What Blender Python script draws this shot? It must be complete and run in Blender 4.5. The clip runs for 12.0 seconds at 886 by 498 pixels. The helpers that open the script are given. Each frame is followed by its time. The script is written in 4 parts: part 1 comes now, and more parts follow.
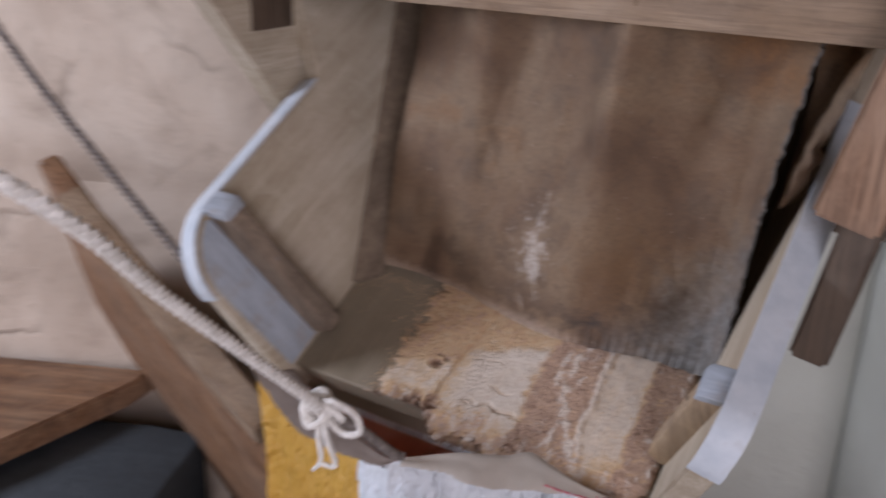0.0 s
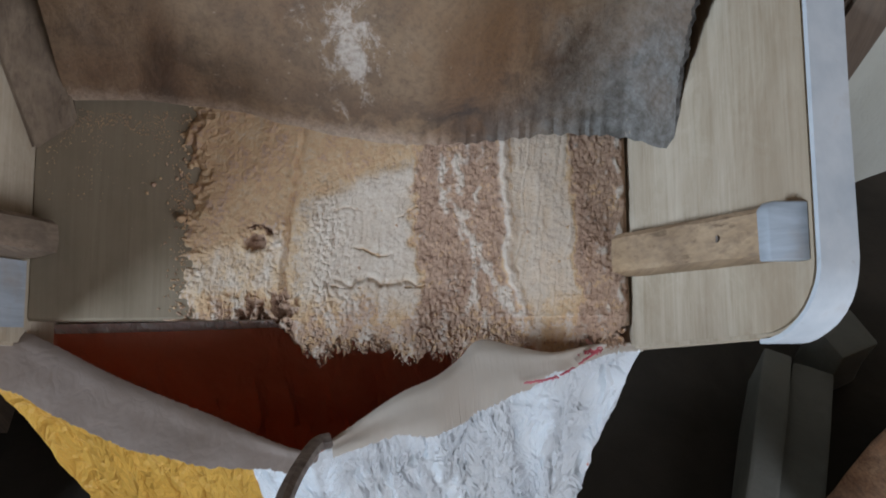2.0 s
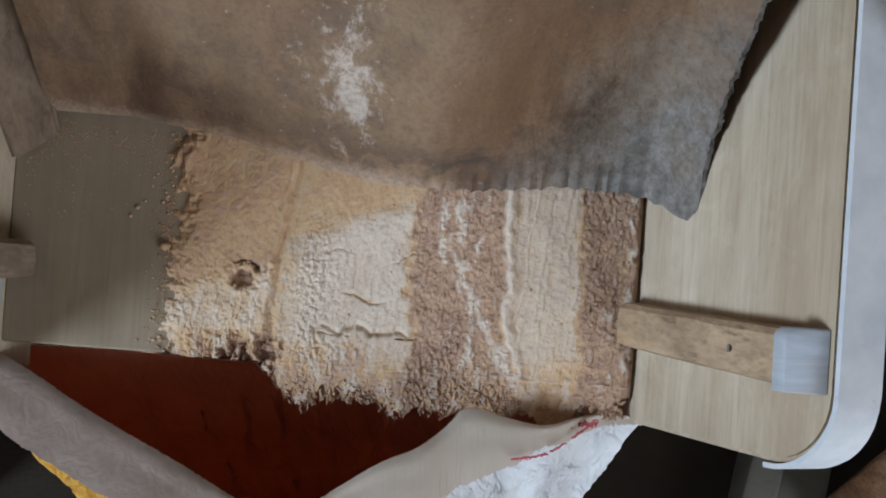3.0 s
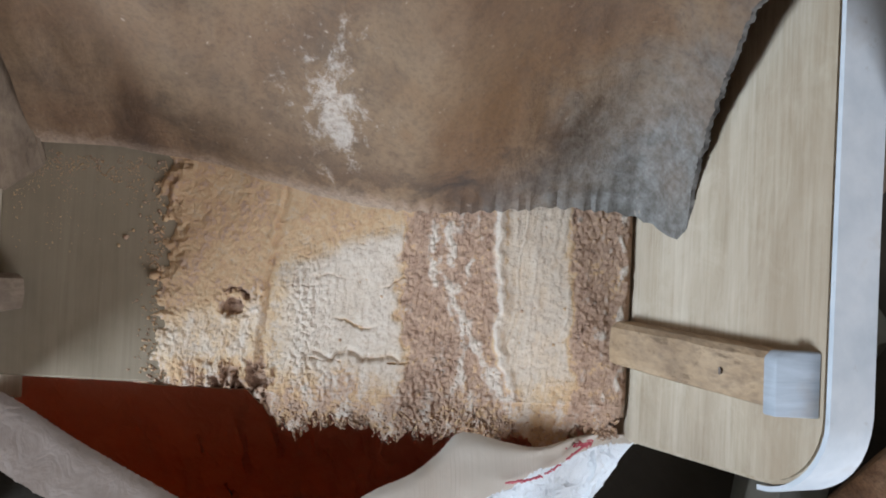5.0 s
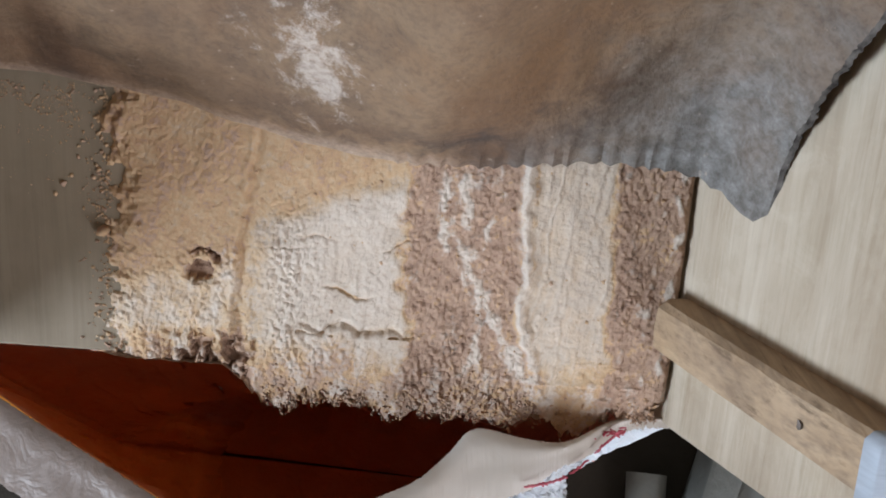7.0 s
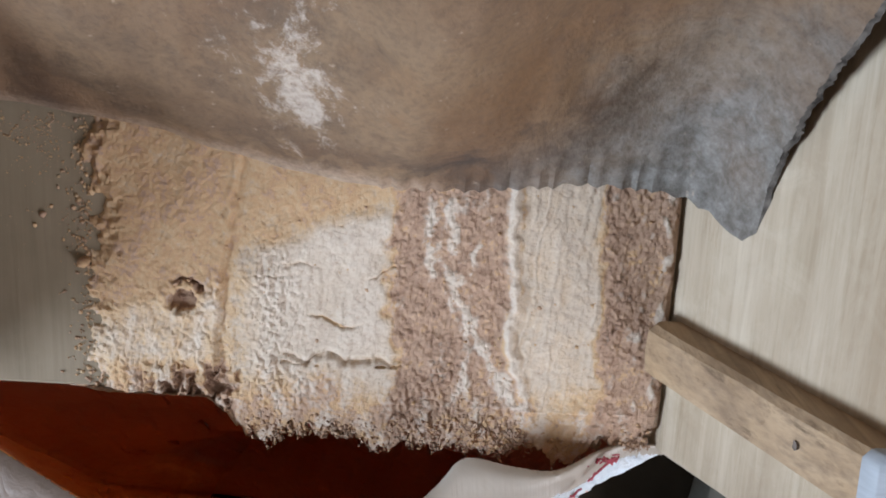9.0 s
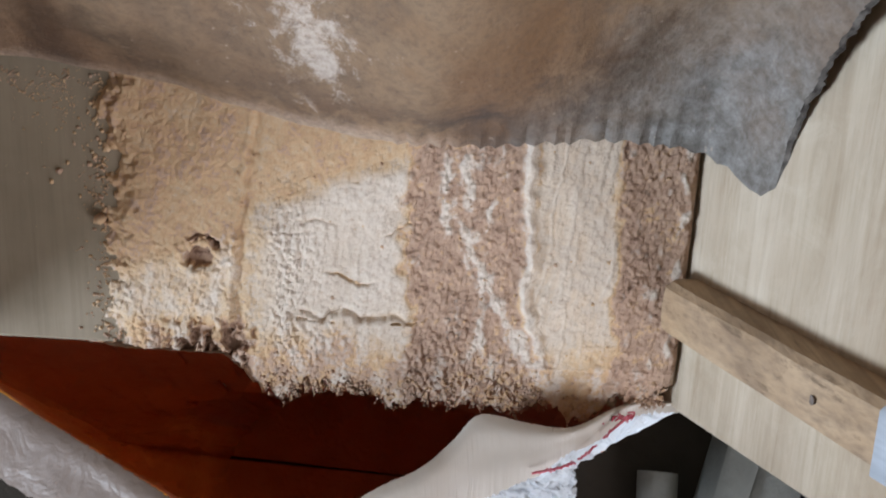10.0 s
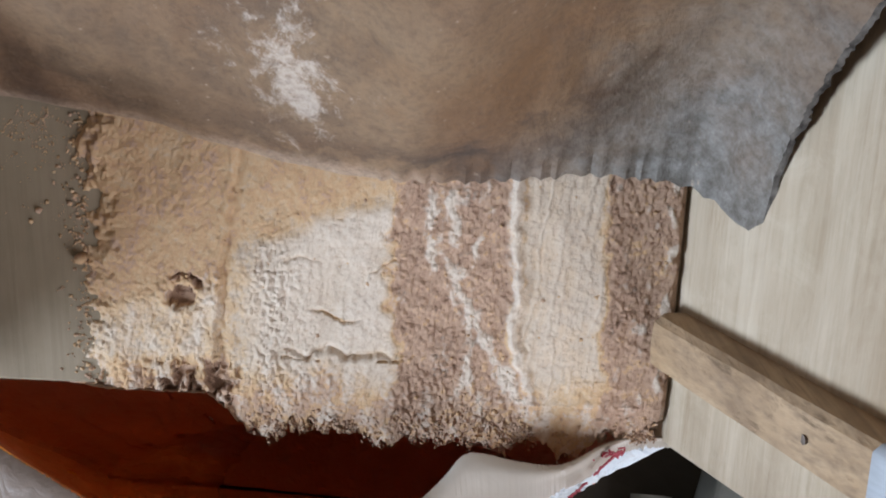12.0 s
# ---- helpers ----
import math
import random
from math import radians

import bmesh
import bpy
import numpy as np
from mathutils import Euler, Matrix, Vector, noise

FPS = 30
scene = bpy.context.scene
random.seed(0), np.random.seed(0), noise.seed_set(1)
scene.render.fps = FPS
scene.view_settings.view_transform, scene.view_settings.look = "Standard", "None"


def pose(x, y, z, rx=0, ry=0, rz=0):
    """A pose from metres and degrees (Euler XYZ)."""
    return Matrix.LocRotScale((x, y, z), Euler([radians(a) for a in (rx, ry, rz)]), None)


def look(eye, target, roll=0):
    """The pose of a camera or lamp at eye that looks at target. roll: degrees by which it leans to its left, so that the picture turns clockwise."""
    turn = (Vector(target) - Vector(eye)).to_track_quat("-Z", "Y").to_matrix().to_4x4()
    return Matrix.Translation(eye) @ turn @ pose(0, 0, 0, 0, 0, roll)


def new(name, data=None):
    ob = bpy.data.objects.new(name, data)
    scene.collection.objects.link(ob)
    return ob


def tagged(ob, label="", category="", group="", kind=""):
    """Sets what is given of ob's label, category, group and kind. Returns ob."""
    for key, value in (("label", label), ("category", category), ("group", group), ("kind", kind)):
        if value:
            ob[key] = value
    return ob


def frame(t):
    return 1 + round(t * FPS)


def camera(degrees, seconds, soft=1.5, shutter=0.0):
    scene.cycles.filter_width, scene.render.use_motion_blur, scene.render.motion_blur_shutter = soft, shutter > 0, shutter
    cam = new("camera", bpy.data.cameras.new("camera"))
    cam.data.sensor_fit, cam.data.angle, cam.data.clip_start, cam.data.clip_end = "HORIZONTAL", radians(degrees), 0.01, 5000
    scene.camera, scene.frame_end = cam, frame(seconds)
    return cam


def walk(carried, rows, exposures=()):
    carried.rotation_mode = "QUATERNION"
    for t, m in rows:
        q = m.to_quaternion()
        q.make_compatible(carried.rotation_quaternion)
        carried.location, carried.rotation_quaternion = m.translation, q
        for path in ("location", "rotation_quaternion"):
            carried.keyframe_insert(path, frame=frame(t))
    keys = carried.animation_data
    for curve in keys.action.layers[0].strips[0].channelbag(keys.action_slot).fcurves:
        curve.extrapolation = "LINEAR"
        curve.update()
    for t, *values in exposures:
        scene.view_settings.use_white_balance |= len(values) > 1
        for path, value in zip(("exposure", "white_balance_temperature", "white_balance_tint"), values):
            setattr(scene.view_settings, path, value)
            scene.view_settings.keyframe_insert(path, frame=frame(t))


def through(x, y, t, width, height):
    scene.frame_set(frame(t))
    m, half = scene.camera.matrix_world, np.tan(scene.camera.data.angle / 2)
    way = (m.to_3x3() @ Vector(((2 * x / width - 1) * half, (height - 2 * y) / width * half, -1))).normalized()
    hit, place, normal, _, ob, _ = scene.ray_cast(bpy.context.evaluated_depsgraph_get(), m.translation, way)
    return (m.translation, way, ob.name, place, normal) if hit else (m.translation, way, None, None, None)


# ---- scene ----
LENS = 51.7
cam = camera(LENS, 12.0, soft=1.8, shutter=0.4)
PATH = [
    (0.00, 0.5470, -0.5892, 1.2846, 68.52, -1.05, 33.11),
    (0.50, 0.3780, -0.5317, 1.3109, 62.29, -0.57, 13.43),
    (0.80, 0.3190, -0.4319, 1.3200, 54.09, 4.78, 11.25),
    (1.00, 0.2940, -0.3717, 1.3178, 50.20, 5.01, 9.28),
    (1.50, 0.2520, -0.3281, 1.3083, 40.01, 1.17, 3.07),
    (2.00, 0.2540, -0.3007, 1.3149, 37.21, 0.37, -0.25),
    (2.50, 0.2580, -0.2727, 1.3184, 35.98, 0.47, 3.26),
    (3.00, 0.2680, -0.2092, 1.3343, 31.18, -0.68, 4.34),
    (5.00, 0.2730, -0.1952, 1.3401, 30.99, 0.05, 3.15),
    (5.50, 0.2690, -0.1455, 1.3260, 25.67, -0.31, 3.96),
    (6.00, 0.2650, -0.0721, 1.3049, 16.74, -0.50, 4.54),
    (6.50, 0.2710, -0.0640, 1.2888, 15.29, 0.72, 4.66),
    (7.00, 0.2590, -0.0510, 1.2963, 14.36, -0.15, 3.92),
    (9.00, 0.2610, -0.0550, 1.2893, 16.76, -0.50, 2.86),
    (9.50, 0.2620, -0.0616, 1.2867, 17.48, -0.64, 2.90),
    (10.00, 0.2620, -0.0602, 1.2863, 14.86, 0.52, 3.20),
    (10.50, 0.2620, -0.0528, 1.2814, 13.19, 1.12, 3.52),
    (11.00, 0.2640, -0.0505, 1.2815, 13.25, 0.90, 3.06),
    (11.50, 0.2690, -0.0550, 1.2813, 14.64, 1.02, 3.15),
    (12.00, 0.2640, -0.0507, 1.2838, 15.96, 0.16, 2.45),
]

EXPOSURES = [(0, -0.67, 6450, 24), (0.5, -0.62, 6400, 22), (1, -0.88, 6500, 27), (1.5, -0.76, 6150, 18), (2, -0.60, 6050, 9), (2.5, -0.46, 6050, 8), (3, -0.36, 6150, 9), (5, -0.04, 6150, 9), (6.5, 0.0, 6250, 12), (12, 0.05, 6250, 12)]
walk(cam, [(t, pose(x, y, z, rx, ry, rz)) for t, x, y, z, rx, ry, rz in PATH], EXPOSURES)

# ---- light ----
world = bpy.data.worlds.new("sky")
scene.world = world
world.use_nodes = True
wn = world.node_tree
sky = wn.nodes.new("ShaderNodeTexSky")
sky.sky_type = "NISHITA"
sky.sun_disc = False
sky.sun_elevation = radians(40)
sky.sun_rotation = radians(150)
wn.links.new(sky.outputs[0], wn.nodes["Background"].inputs[0])
wn.nodes["Background"].inputs[1].default_value = 0.1


def area_lamp(name, at, to, sx, sy, watts, colour):
    data = bpy.data.lights.new(name, "AREA")
    data.shape, data.size, data.size_y, data.energy, data.color = "RECTANGLE", sx, sy, watts, colour
    ob = new(name, data)
    ob.matrix_world = look(at, to)
    return ob


# the room is turned against the chute: along its far wall, out into the room, up
TURN, FOOT = radians(24.3), Vector((0.0, 0.71, 0.0))
ROOM = Matrix.Translation(FOOT) @ Matrix.Rotation(TURN, 4, "Z")


def in_room(a, b, z):
    return ROOM @ Vector((a, -b, z))


# daylight in the small window beside the mill and in the doorway behind the camera
area_lamp("window_light", in_room(-2.17, 1.0, 1.45), in_room(0.0, 0.72, 1.0), 0.5, 0.55, 57, (0.80, 0.90, 1.0))
area_lamp("door_light", in_room(0.5, 2.97, 1.12), in_room(0.4, 0.0, 0.95), 1.1, 2.0, 50, (0.96, 0.96, 1.0))


# ---- materials ----
def mat(name, rough=0.8, metal=0.0):
    m = bpy.data.materials.new(name)
    m.use_nodes = True
    bs = m.node_tree.nodes["Principled BSDF"]
    bs.inputs["Roughness"].default_value, bs.inputs["Metallic"].default_value = rough, metal
    bs.inputs["Specular IOR Level"].default_value = 0.3
    return m, m.node_tree, bs


def node(nt, kind, **values):
    n = nt.nodes.new(kind)
    for key, value in values.items():
        n.inputs[key].default_value = value
    return n


def coords(nt, scale=(1, 1, 1), turn=(0, 0, 0)):
    tc = nt.nodes.new("ShaderNodeTexCoord")
    mp = node(nt, "ShaderNodeMapping", Scale=scale, Rotation=turn)
    nt.links.new(tc.outputs["Object"], mp.inputs["Vector"])
    return mp.outputs[0]


def noise_of(nt, vec, scale, detail=4.0, rough=0.55, distort=0.0):
    n = node(nt, "ShaderNodeTexNoise", Scale=scale, Detail=detail, Roughness=rough, Distortion=distort)
    nt.links.new(vec, n.inputs["Vector"])
    return n.outputs[0]


def ramp(nt, fac, stops):
    r = nt.nodes.new("ShaderNodeValToRGB")
    el = r.color_ramp.elements
    while len(el) < len(stops):
        el.new(0.5)
    for e, (p, c) in zip(el, stops):
        e.position, e.color = p, (*c, 1) if len(c) == 3 else c
    nt.links.new(fac, r.inputs[0])
    return r.outputs[0]


def mixed(nt, fac, a, b, mode="MIX"):
    n = nt.nodes.new("ShaderNodeMix")
    n.data_type, n.blend_type = "RGBA", mode
    for sock, v in ((n.inputs[0], fac), (n.inputs[6], a), (n.inputs[7], b)):
        if isinstance(v, (int, float)):
            sock.default_value = v
        elif isinstance(v, tuple):
            sock.default_value = (*v, 1)
        else:
            nt.links.new(v, sock)
    return n.outputs[2]


def maths(nt, op, a, b=0.0, c=0.0):
    n = nt.nodes.new("ShaderNodeMath")
    n.operation = op
    for sock, v in zip(n.inputs, (a, b, c)):
        if isinstance(v, (int, float)):
            sock.default_value = v
        else:
            nt.links.new(v, sock)
    return n.outputs[0]


def bump(nt, bs, height, strength, distance):
    b = node(nt, "ShaderNodeBump", Strength=strength, Distance=distance)
    nt.links.new(height, b.inputs["Height"])
    nt.links.new(b.outputs[0], bs.inputs["Normal"])


def wood(name, dark, mid, pale, along=1, dust=0.3, rough=0.75, grain=1.0, dirt=0.45, soil=(0.09, 0.06, 0.04), relief=0.55):
    """Sawn wood with its grain along one axis of the object, dusty and worn."""
    m, nt, bs = mat(name, rough)
    sc = [42 * grain, 42 * grain, 42 * grain]
    sc[along] = 2.2 * grain
    v = coords(nt, tuple(sc))
    plain = coords(nt)
    g1 = noise_of(nt, v, 1.0, 6, 0.6, 0.6)
    fine = noise_of(nt, v, 7.0, 3, 0.6)
    col = ramp(nt, g1, [(0.28, dark), (0.5, mid), (0.74, pale)])
    col = mixed(nt, ramp(nt, fine, [(0.42, (0.0,) * 3), (0.68, (0.75,) * 3)]), col, dark)
    big = noise_of(nt, plain, 9.0, 5, 0.6)
    col = mixed(nt, ramp(nt, big, [(0.35, (0.0,) * 3), (0.7, (dust,) * 3)]), col, (0.55, 0.47, 0.38))
    worn = noise_of(nt, plain, 45.0, 6, 0.7, 0.8)
    col = mixed(nt, ramp(nt, worn, [(0.48, (0.0,) * 3), (0.7, (0.4,) * 3)]), col, pale)
    stain = noise_of(nt, plain, 23.0, 4, 0.65)
    col = mixed(nt, ramp(nt, stain, [(0.6, (0.0,) * 3), (0.75, (0.45,) * 3)]), col, dark)
    # grime rubbed along the grain and small knocks
    long = [11.0, 11.0, 11.0]
    long[along] = 4.0
    grime = noise_of(nt, coords(nt, tuple(long)), 1.0, 7, 0.68, 0.5)
    col = mixed(nt, ramp(nt, grime, [(0.47, (0.0,) * 3), (0.72, (dirt,) * 3)]), col, soil)
    knock = noise_of(nt, v, 2.2, 8, 0.8, 0.5)
    col = mixed(nt, ramp(nt, knock, [(0.56, (0.0,) * 3), (0.68, (dirt,) * 3)]), col, soil)
    nt.links.new(col, bs.inputs["Base Color"])
    bump(nt, bs, maths(nt, "ADD", g1, maths(nt, "ADD", fine, maths(nt, "MULTIPLY", knock, 0.8))), relief, 0.0014)
    return m


WOOD_BOARD = wood("board_wood", (0.35, 0.285, 0.20), (0.475, 0.41, 0.31), (0.62, 0.56, 0.455), 1, 0.5, dirt=0.55, soil=(0.27, 0.195, 0.12))
WOOD_CLEAT = wood("cleat_wood", (0.17, 0.105, 0.057), (0.39, 0.265, 0.15), (0.54, 0.40, 0.255), 2, 0.3, 0.7, dirt=0.7, soil=(0.075, 0.046, 0.028))
# the board's wood made darker, the corner's shade put into the colour
WOOD_BATTEN = wood("shaded_batten_wood", (0.12, 0.085, 0.06), (0.22, 0.165, 0.115), (0.32, 0.25, 0.18), 1, 0.1, 0.75, dirt=0.55, soil=(0.05, 0.033, 0.022))
WOOD_RUNNER = wood("grey_runner_wood", (0.10, 0.07, 0.05), (0.24, 0.18, 0.13), (0.36, 0.28, 0.205), 2, 0.3, 0.7, dirt=0.75, soil=(0.06, 0.042, 0.03))
WOOD_FLOOR = wood("chute_floor_wood", (0.19, 0.152, 0.102), (0.225, 0.184, 0.126), (0.26, 0.215, 0.152), 1, 0.25, 0.7, dirt=0.3, soil=(0.15, 0.112, 0.07), relief=0.12)
WOOD_BEAM = wood("beam_wood", (0.14, 0.085, 0.05), (0.27, 0.18, 0.11), (0.36, 0.26, 0.17), 0, 0.3)
WOOD_POST = wood("ribbed_post_wood", (0.11, 0.055, 0.03), (0.24, 0.135, 0.08), (0.36, 0.23, 0.15), 2, 0.15)
WOOD_DARK = wood("dark_wood", (0.035, 0.022, 0.015), (0.075, 0.05, 0.034), (0.13, 0.09, 0.06), 2, 0.12)
WOOD_OLD = wood("old_brown_wood", (0.09, 0.04, 0.02), (0.24, 0.12, 0.058), (0.36, 0.21, 0.115), 0, 0.15)


def rope_mat(name, a, b):
    m, nt, bs = mat(name, 0.9)
    col = ramp(nt, noise_of(nt, coords(nt), 150.0, 4, 0.6), [(0.35, a), (0.65, b)])
    nt.links.new(col, bs.inputs["Base Color"])
    return m


def leather():
    m, nt, bs = mat("hide", 0.72)
    v = coords(nt)
    big = noise_of(nt, v, 7.0, 4, 0.55, 0.6)
    col = ramp(nt, big, [(0.28, (0.086, 0.051, 0.032)), (0.42, (0.170, 0.105, 0.063)), (0.56, (0.222, 0.152, 0.095)), (0.74, (0.22, 0.108, 0.044))])
    blot = noise_of(nt, v, 26.0, 6, 0.65, 0.4)
    col = mixed(nt, ramp(nt, blot, [(0.5, (0.0,) * 3), (0.72, (0.55,) * 3)]), col, (0.08, 0.06, 0.048))
    # grey worn lower corner
    sep = nt.nodes.new("ShaderNodeSeparateXYZ")
    nt.links.new(v, sep.inputs[0])
    wob = maths(nt, "MULTIPLY", maths(nt, "SUBTRACT", blot, 0.5), 0.12)
    right = maths(nt, "ADD", sep.outputs[0], wob)
    low = maths(nt, "SUBTRACT", maths(nt, "MULTIPLY", right, 1.0), maths(nt, "MULTIPLY", maths(nt, "SUBTRACT", sep.outputs[2], 0.90), 0.9))
    grey = ramp(nt, low, [(0.245, (0.0,) * 3), (0.34, (0.85,) * 3)])
    fine = noise_of(nt, v, 120.0, 5, 0.7)
    greycol = ramp(nt, fine, [(0.35, (0.125, 0.126, 0.12)), (0.7, (0.32, 0.33, 0.325))])
    col = mixed(nt, grey, col, greycol)
    # dark smudges and an orange patch low on the hide, a darker band along the hem
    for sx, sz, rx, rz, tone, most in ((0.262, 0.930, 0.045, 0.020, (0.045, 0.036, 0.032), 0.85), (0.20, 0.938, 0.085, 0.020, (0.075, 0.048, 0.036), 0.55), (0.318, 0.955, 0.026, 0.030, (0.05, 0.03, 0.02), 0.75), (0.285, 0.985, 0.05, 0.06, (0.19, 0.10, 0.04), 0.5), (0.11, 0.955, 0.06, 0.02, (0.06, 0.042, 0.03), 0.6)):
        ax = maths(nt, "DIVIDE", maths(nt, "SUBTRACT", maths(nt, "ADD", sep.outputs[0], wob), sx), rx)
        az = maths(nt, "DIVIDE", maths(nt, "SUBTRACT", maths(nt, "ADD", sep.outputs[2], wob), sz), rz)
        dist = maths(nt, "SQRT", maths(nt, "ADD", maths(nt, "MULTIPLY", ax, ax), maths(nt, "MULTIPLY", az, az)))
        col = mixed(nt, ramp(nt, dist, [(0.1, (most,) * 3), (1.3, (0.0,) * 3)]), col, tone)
    # flour dust thrown on the middle
    dx = maths(nt, "DIVIDE", maths(nt, "SUBTRACT", sep.outputs[0], 0.202), 0.021)
    dz = maths(nt, "DIVIDE", maths(nt, "SUBTRACT", sep.outputs[2], 0.985), 0.045)
    d2 = maths(nt, "SQRT", maths(nt, "ADD", maths(nt, "MULTIPLY", dx, dx), maths(nt, "MULTIPLY", dz, dz)))
    speck = noise_of(nt, v, 120.0, 10, 0.9)
    drift = maths(nt, "MULTIPLY", maths(nt, "SUBTRACT", noise_of(nt, coords(nt, (62, 62, 30)), 1.0, 6, 0.7, 0.8), 0.5), 1.1)
    dust = maths(nt, "SUBTRACT", maths(nt, "ADD", maths(nt, "ADD", speck, drift), 0.16), maths(nt, "MULTIPLY", d2, 0.19))
    col = mixed(nt, ramp(nt, dust, [(0.52, (0.0,) * 3), (0.68, (0.6,) * 3)]), col, (0.60, 0.54, 0.48))
    # flour caught along the foot where it lies on the bed
    rise = maths(nt, "SUBTRACT", sep.outputs[2], maths(nt, "MULTIPLY_ADD", sep.outputs[0], -0.062, 0.924))
    rise = maths(nt, "ADD", rise, maths(nt, "MULTIPLY", maths(nt, "SUBTRACT", speck, 0.5), 0.03))
    hem = maths(nt, "MULTIPLY", ramp(nt, rise, [(0.0, (0.75,) * 3), (0.012, (0.0,) * 3)]), ramp(nt, right, [(0.225, (1.0,) * 3), (0.27, (0.0,) * 3)]))
    col = mixed(nt, hem, col, (0.46, 0.36, 0.28))
    spots = noise_of(nt, v, 210.0, 3, 0.6)
    col = mixed(nt, ramp(nt, spots, [(0.68, (0.0,) * 3), (0.78, (0.5,) * 3)]), col, (0.55, 0.45, 0.36))
    pores = noise_of(nt, v, 340.0, 5, 0.7)
    col = mixed(nt, ramp(nt, pores, [(0.36, (0.35,) * 3), (0.55, (0.0,) * 3)]), col, (0.07, 0.05, 0.038))
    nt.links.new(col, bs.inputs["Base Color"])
    bump(nt, bs, maths(nt, "ADD", pores, maths(nt, "ADD", fine, maths(nt, "MULTIPLY", blot, 2.0))), 0.5, 0.0016)
    return m


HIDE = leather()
HIDE_EDGE = rope_mat("frayed_hide_edge", (0.025, 0.02, 0.017), (0.16, 0.145, 0.13))


def flour():
    """Freshly ground flour. Bran with the shade painted into it, and white, come place by place with the mesh."""
    m, nt, bs = mat("flour", 0.95)
    bs.inputs["Specular IOR Level"].default_value = 0.05
    v = coords(nt)

    def given(name):
        a = nt.nodes.new("ShaderNodeAttribute")
        a.attribute_name = name
        return a.outputs["Fac"]

    fine = noise_of(nt, v, 420.0, 5, 0.7)
    clump = noise_of(nt, v, 130.0, 5, 0.65, 0.3)
    grit = noise_of(nt, v, 900.0, 3, 0.6)
    speck = maths(nt, "ADD", maths(nt, "MULTIPLY", maths(nt, "SUBTRACT", clump, 0.5), 1.0), maths(nt, "MULTIPLY", maths(nt, "SUBTRACT", fine, 0.5), 0.7))
    bran_and_shading = maths(nt, "ADD", given("bran_and_shading"), speck)
    col = ramp(nt, bran_and_shading, [(0.05, (0.568, 0.490, 0.404)), (0.3, (0.568, 0.421, 0.271)), (0.47, (0.542, 0.365, 0.215)), (0.58, (0.464, 0.331, 0.245)), (0.86, (0.361, 0.245, 0.181)), (1.0, (0.163, 0.101, 0.071))])
    white = maths(nt, "ADD", given("white"), maths(nt, "MULTIPLY", speck, 1.3))
    col = mixed(nt, ramp(nt, white, [(0.30, (0.0,) * 3), (0.78, (0.9,) * 3)]), col, (0.64, 0.575, 0.50))
    # pits of the fine relief darkened: crevice shade in the colour
    col = mixed(nt, ramp(nt, fine, [(0.33, (0.4,) * 3), (0.47, (0.0,) * 3)]), col, (0.40, 0.26, 0.16))
    nt.links.new(col, bs.inputs["Base Color"])
    bump(nt, bs, maths(nt, "ADD", maths(nt, "MULTIPLY", grit, 0.5), maths(nt, "ADD", fine, maths(nt, "MULTIPLY", clump, 1.3))), 0.6, 0.0012)
    return m


FLOUR = flour()


def band_metal():
    m, nt, bs = mat("galvanised_band", 0.62, 0.0)
    v = coords(nt)
    a = noise_of(nt, v, 30.0, 5, 0.6)
    b = noise_of(nt, coords(nt, (300, 30, 300)), 1.0, 3, 0.6)
    col = ramp(nt, a, [(0.3, (0.44, 0.50, 0.56)), (0.6, (0.58, 0.63, 0.68)), (0.8, (0.48, 0.49, 0.5))])
    col = mixed(nt, ramp(nt, noise_of(nt, v, 90, 6, 0.7), [(0.62, (0.0,) * 3), (0.75, (0.5,) * 3)]), col, (0.25, 0.2, 0.16))
    nt.links.new(col, bs.inputs["Base Color"])
    bump(nt, bs, b, 0.2, 0.0006)
    return m


METAL = band_metal()


def whitened():
    m, nt, bs = mat("pale_blue_grey_sheet", 0.6, 0.1)
    v = coords(nt)
    a = noise_of(nt, coords(nt, (20, 130, 20)), 1.0, 5, 0.6, 0.5)
    col = ramp(nt, a, [(0.3, (0.30, 0.335, 0.38)), (0.6, (0.42, 0.47, 0.53))])
    col = mixed(nt, ramp(nt, noise_of(nt, v, 35, 5, 0.6), [(0.5, (0.0,) * 3), (0.75, (0.6,) * 3)]), col, (0.34, 0.28, 0.22))
    nt.links.new(col, bs.inputs["Base Color"])
    bump(nt, bs, a, 0.2, 0.0008)
    return m


WHITENED = whitened()


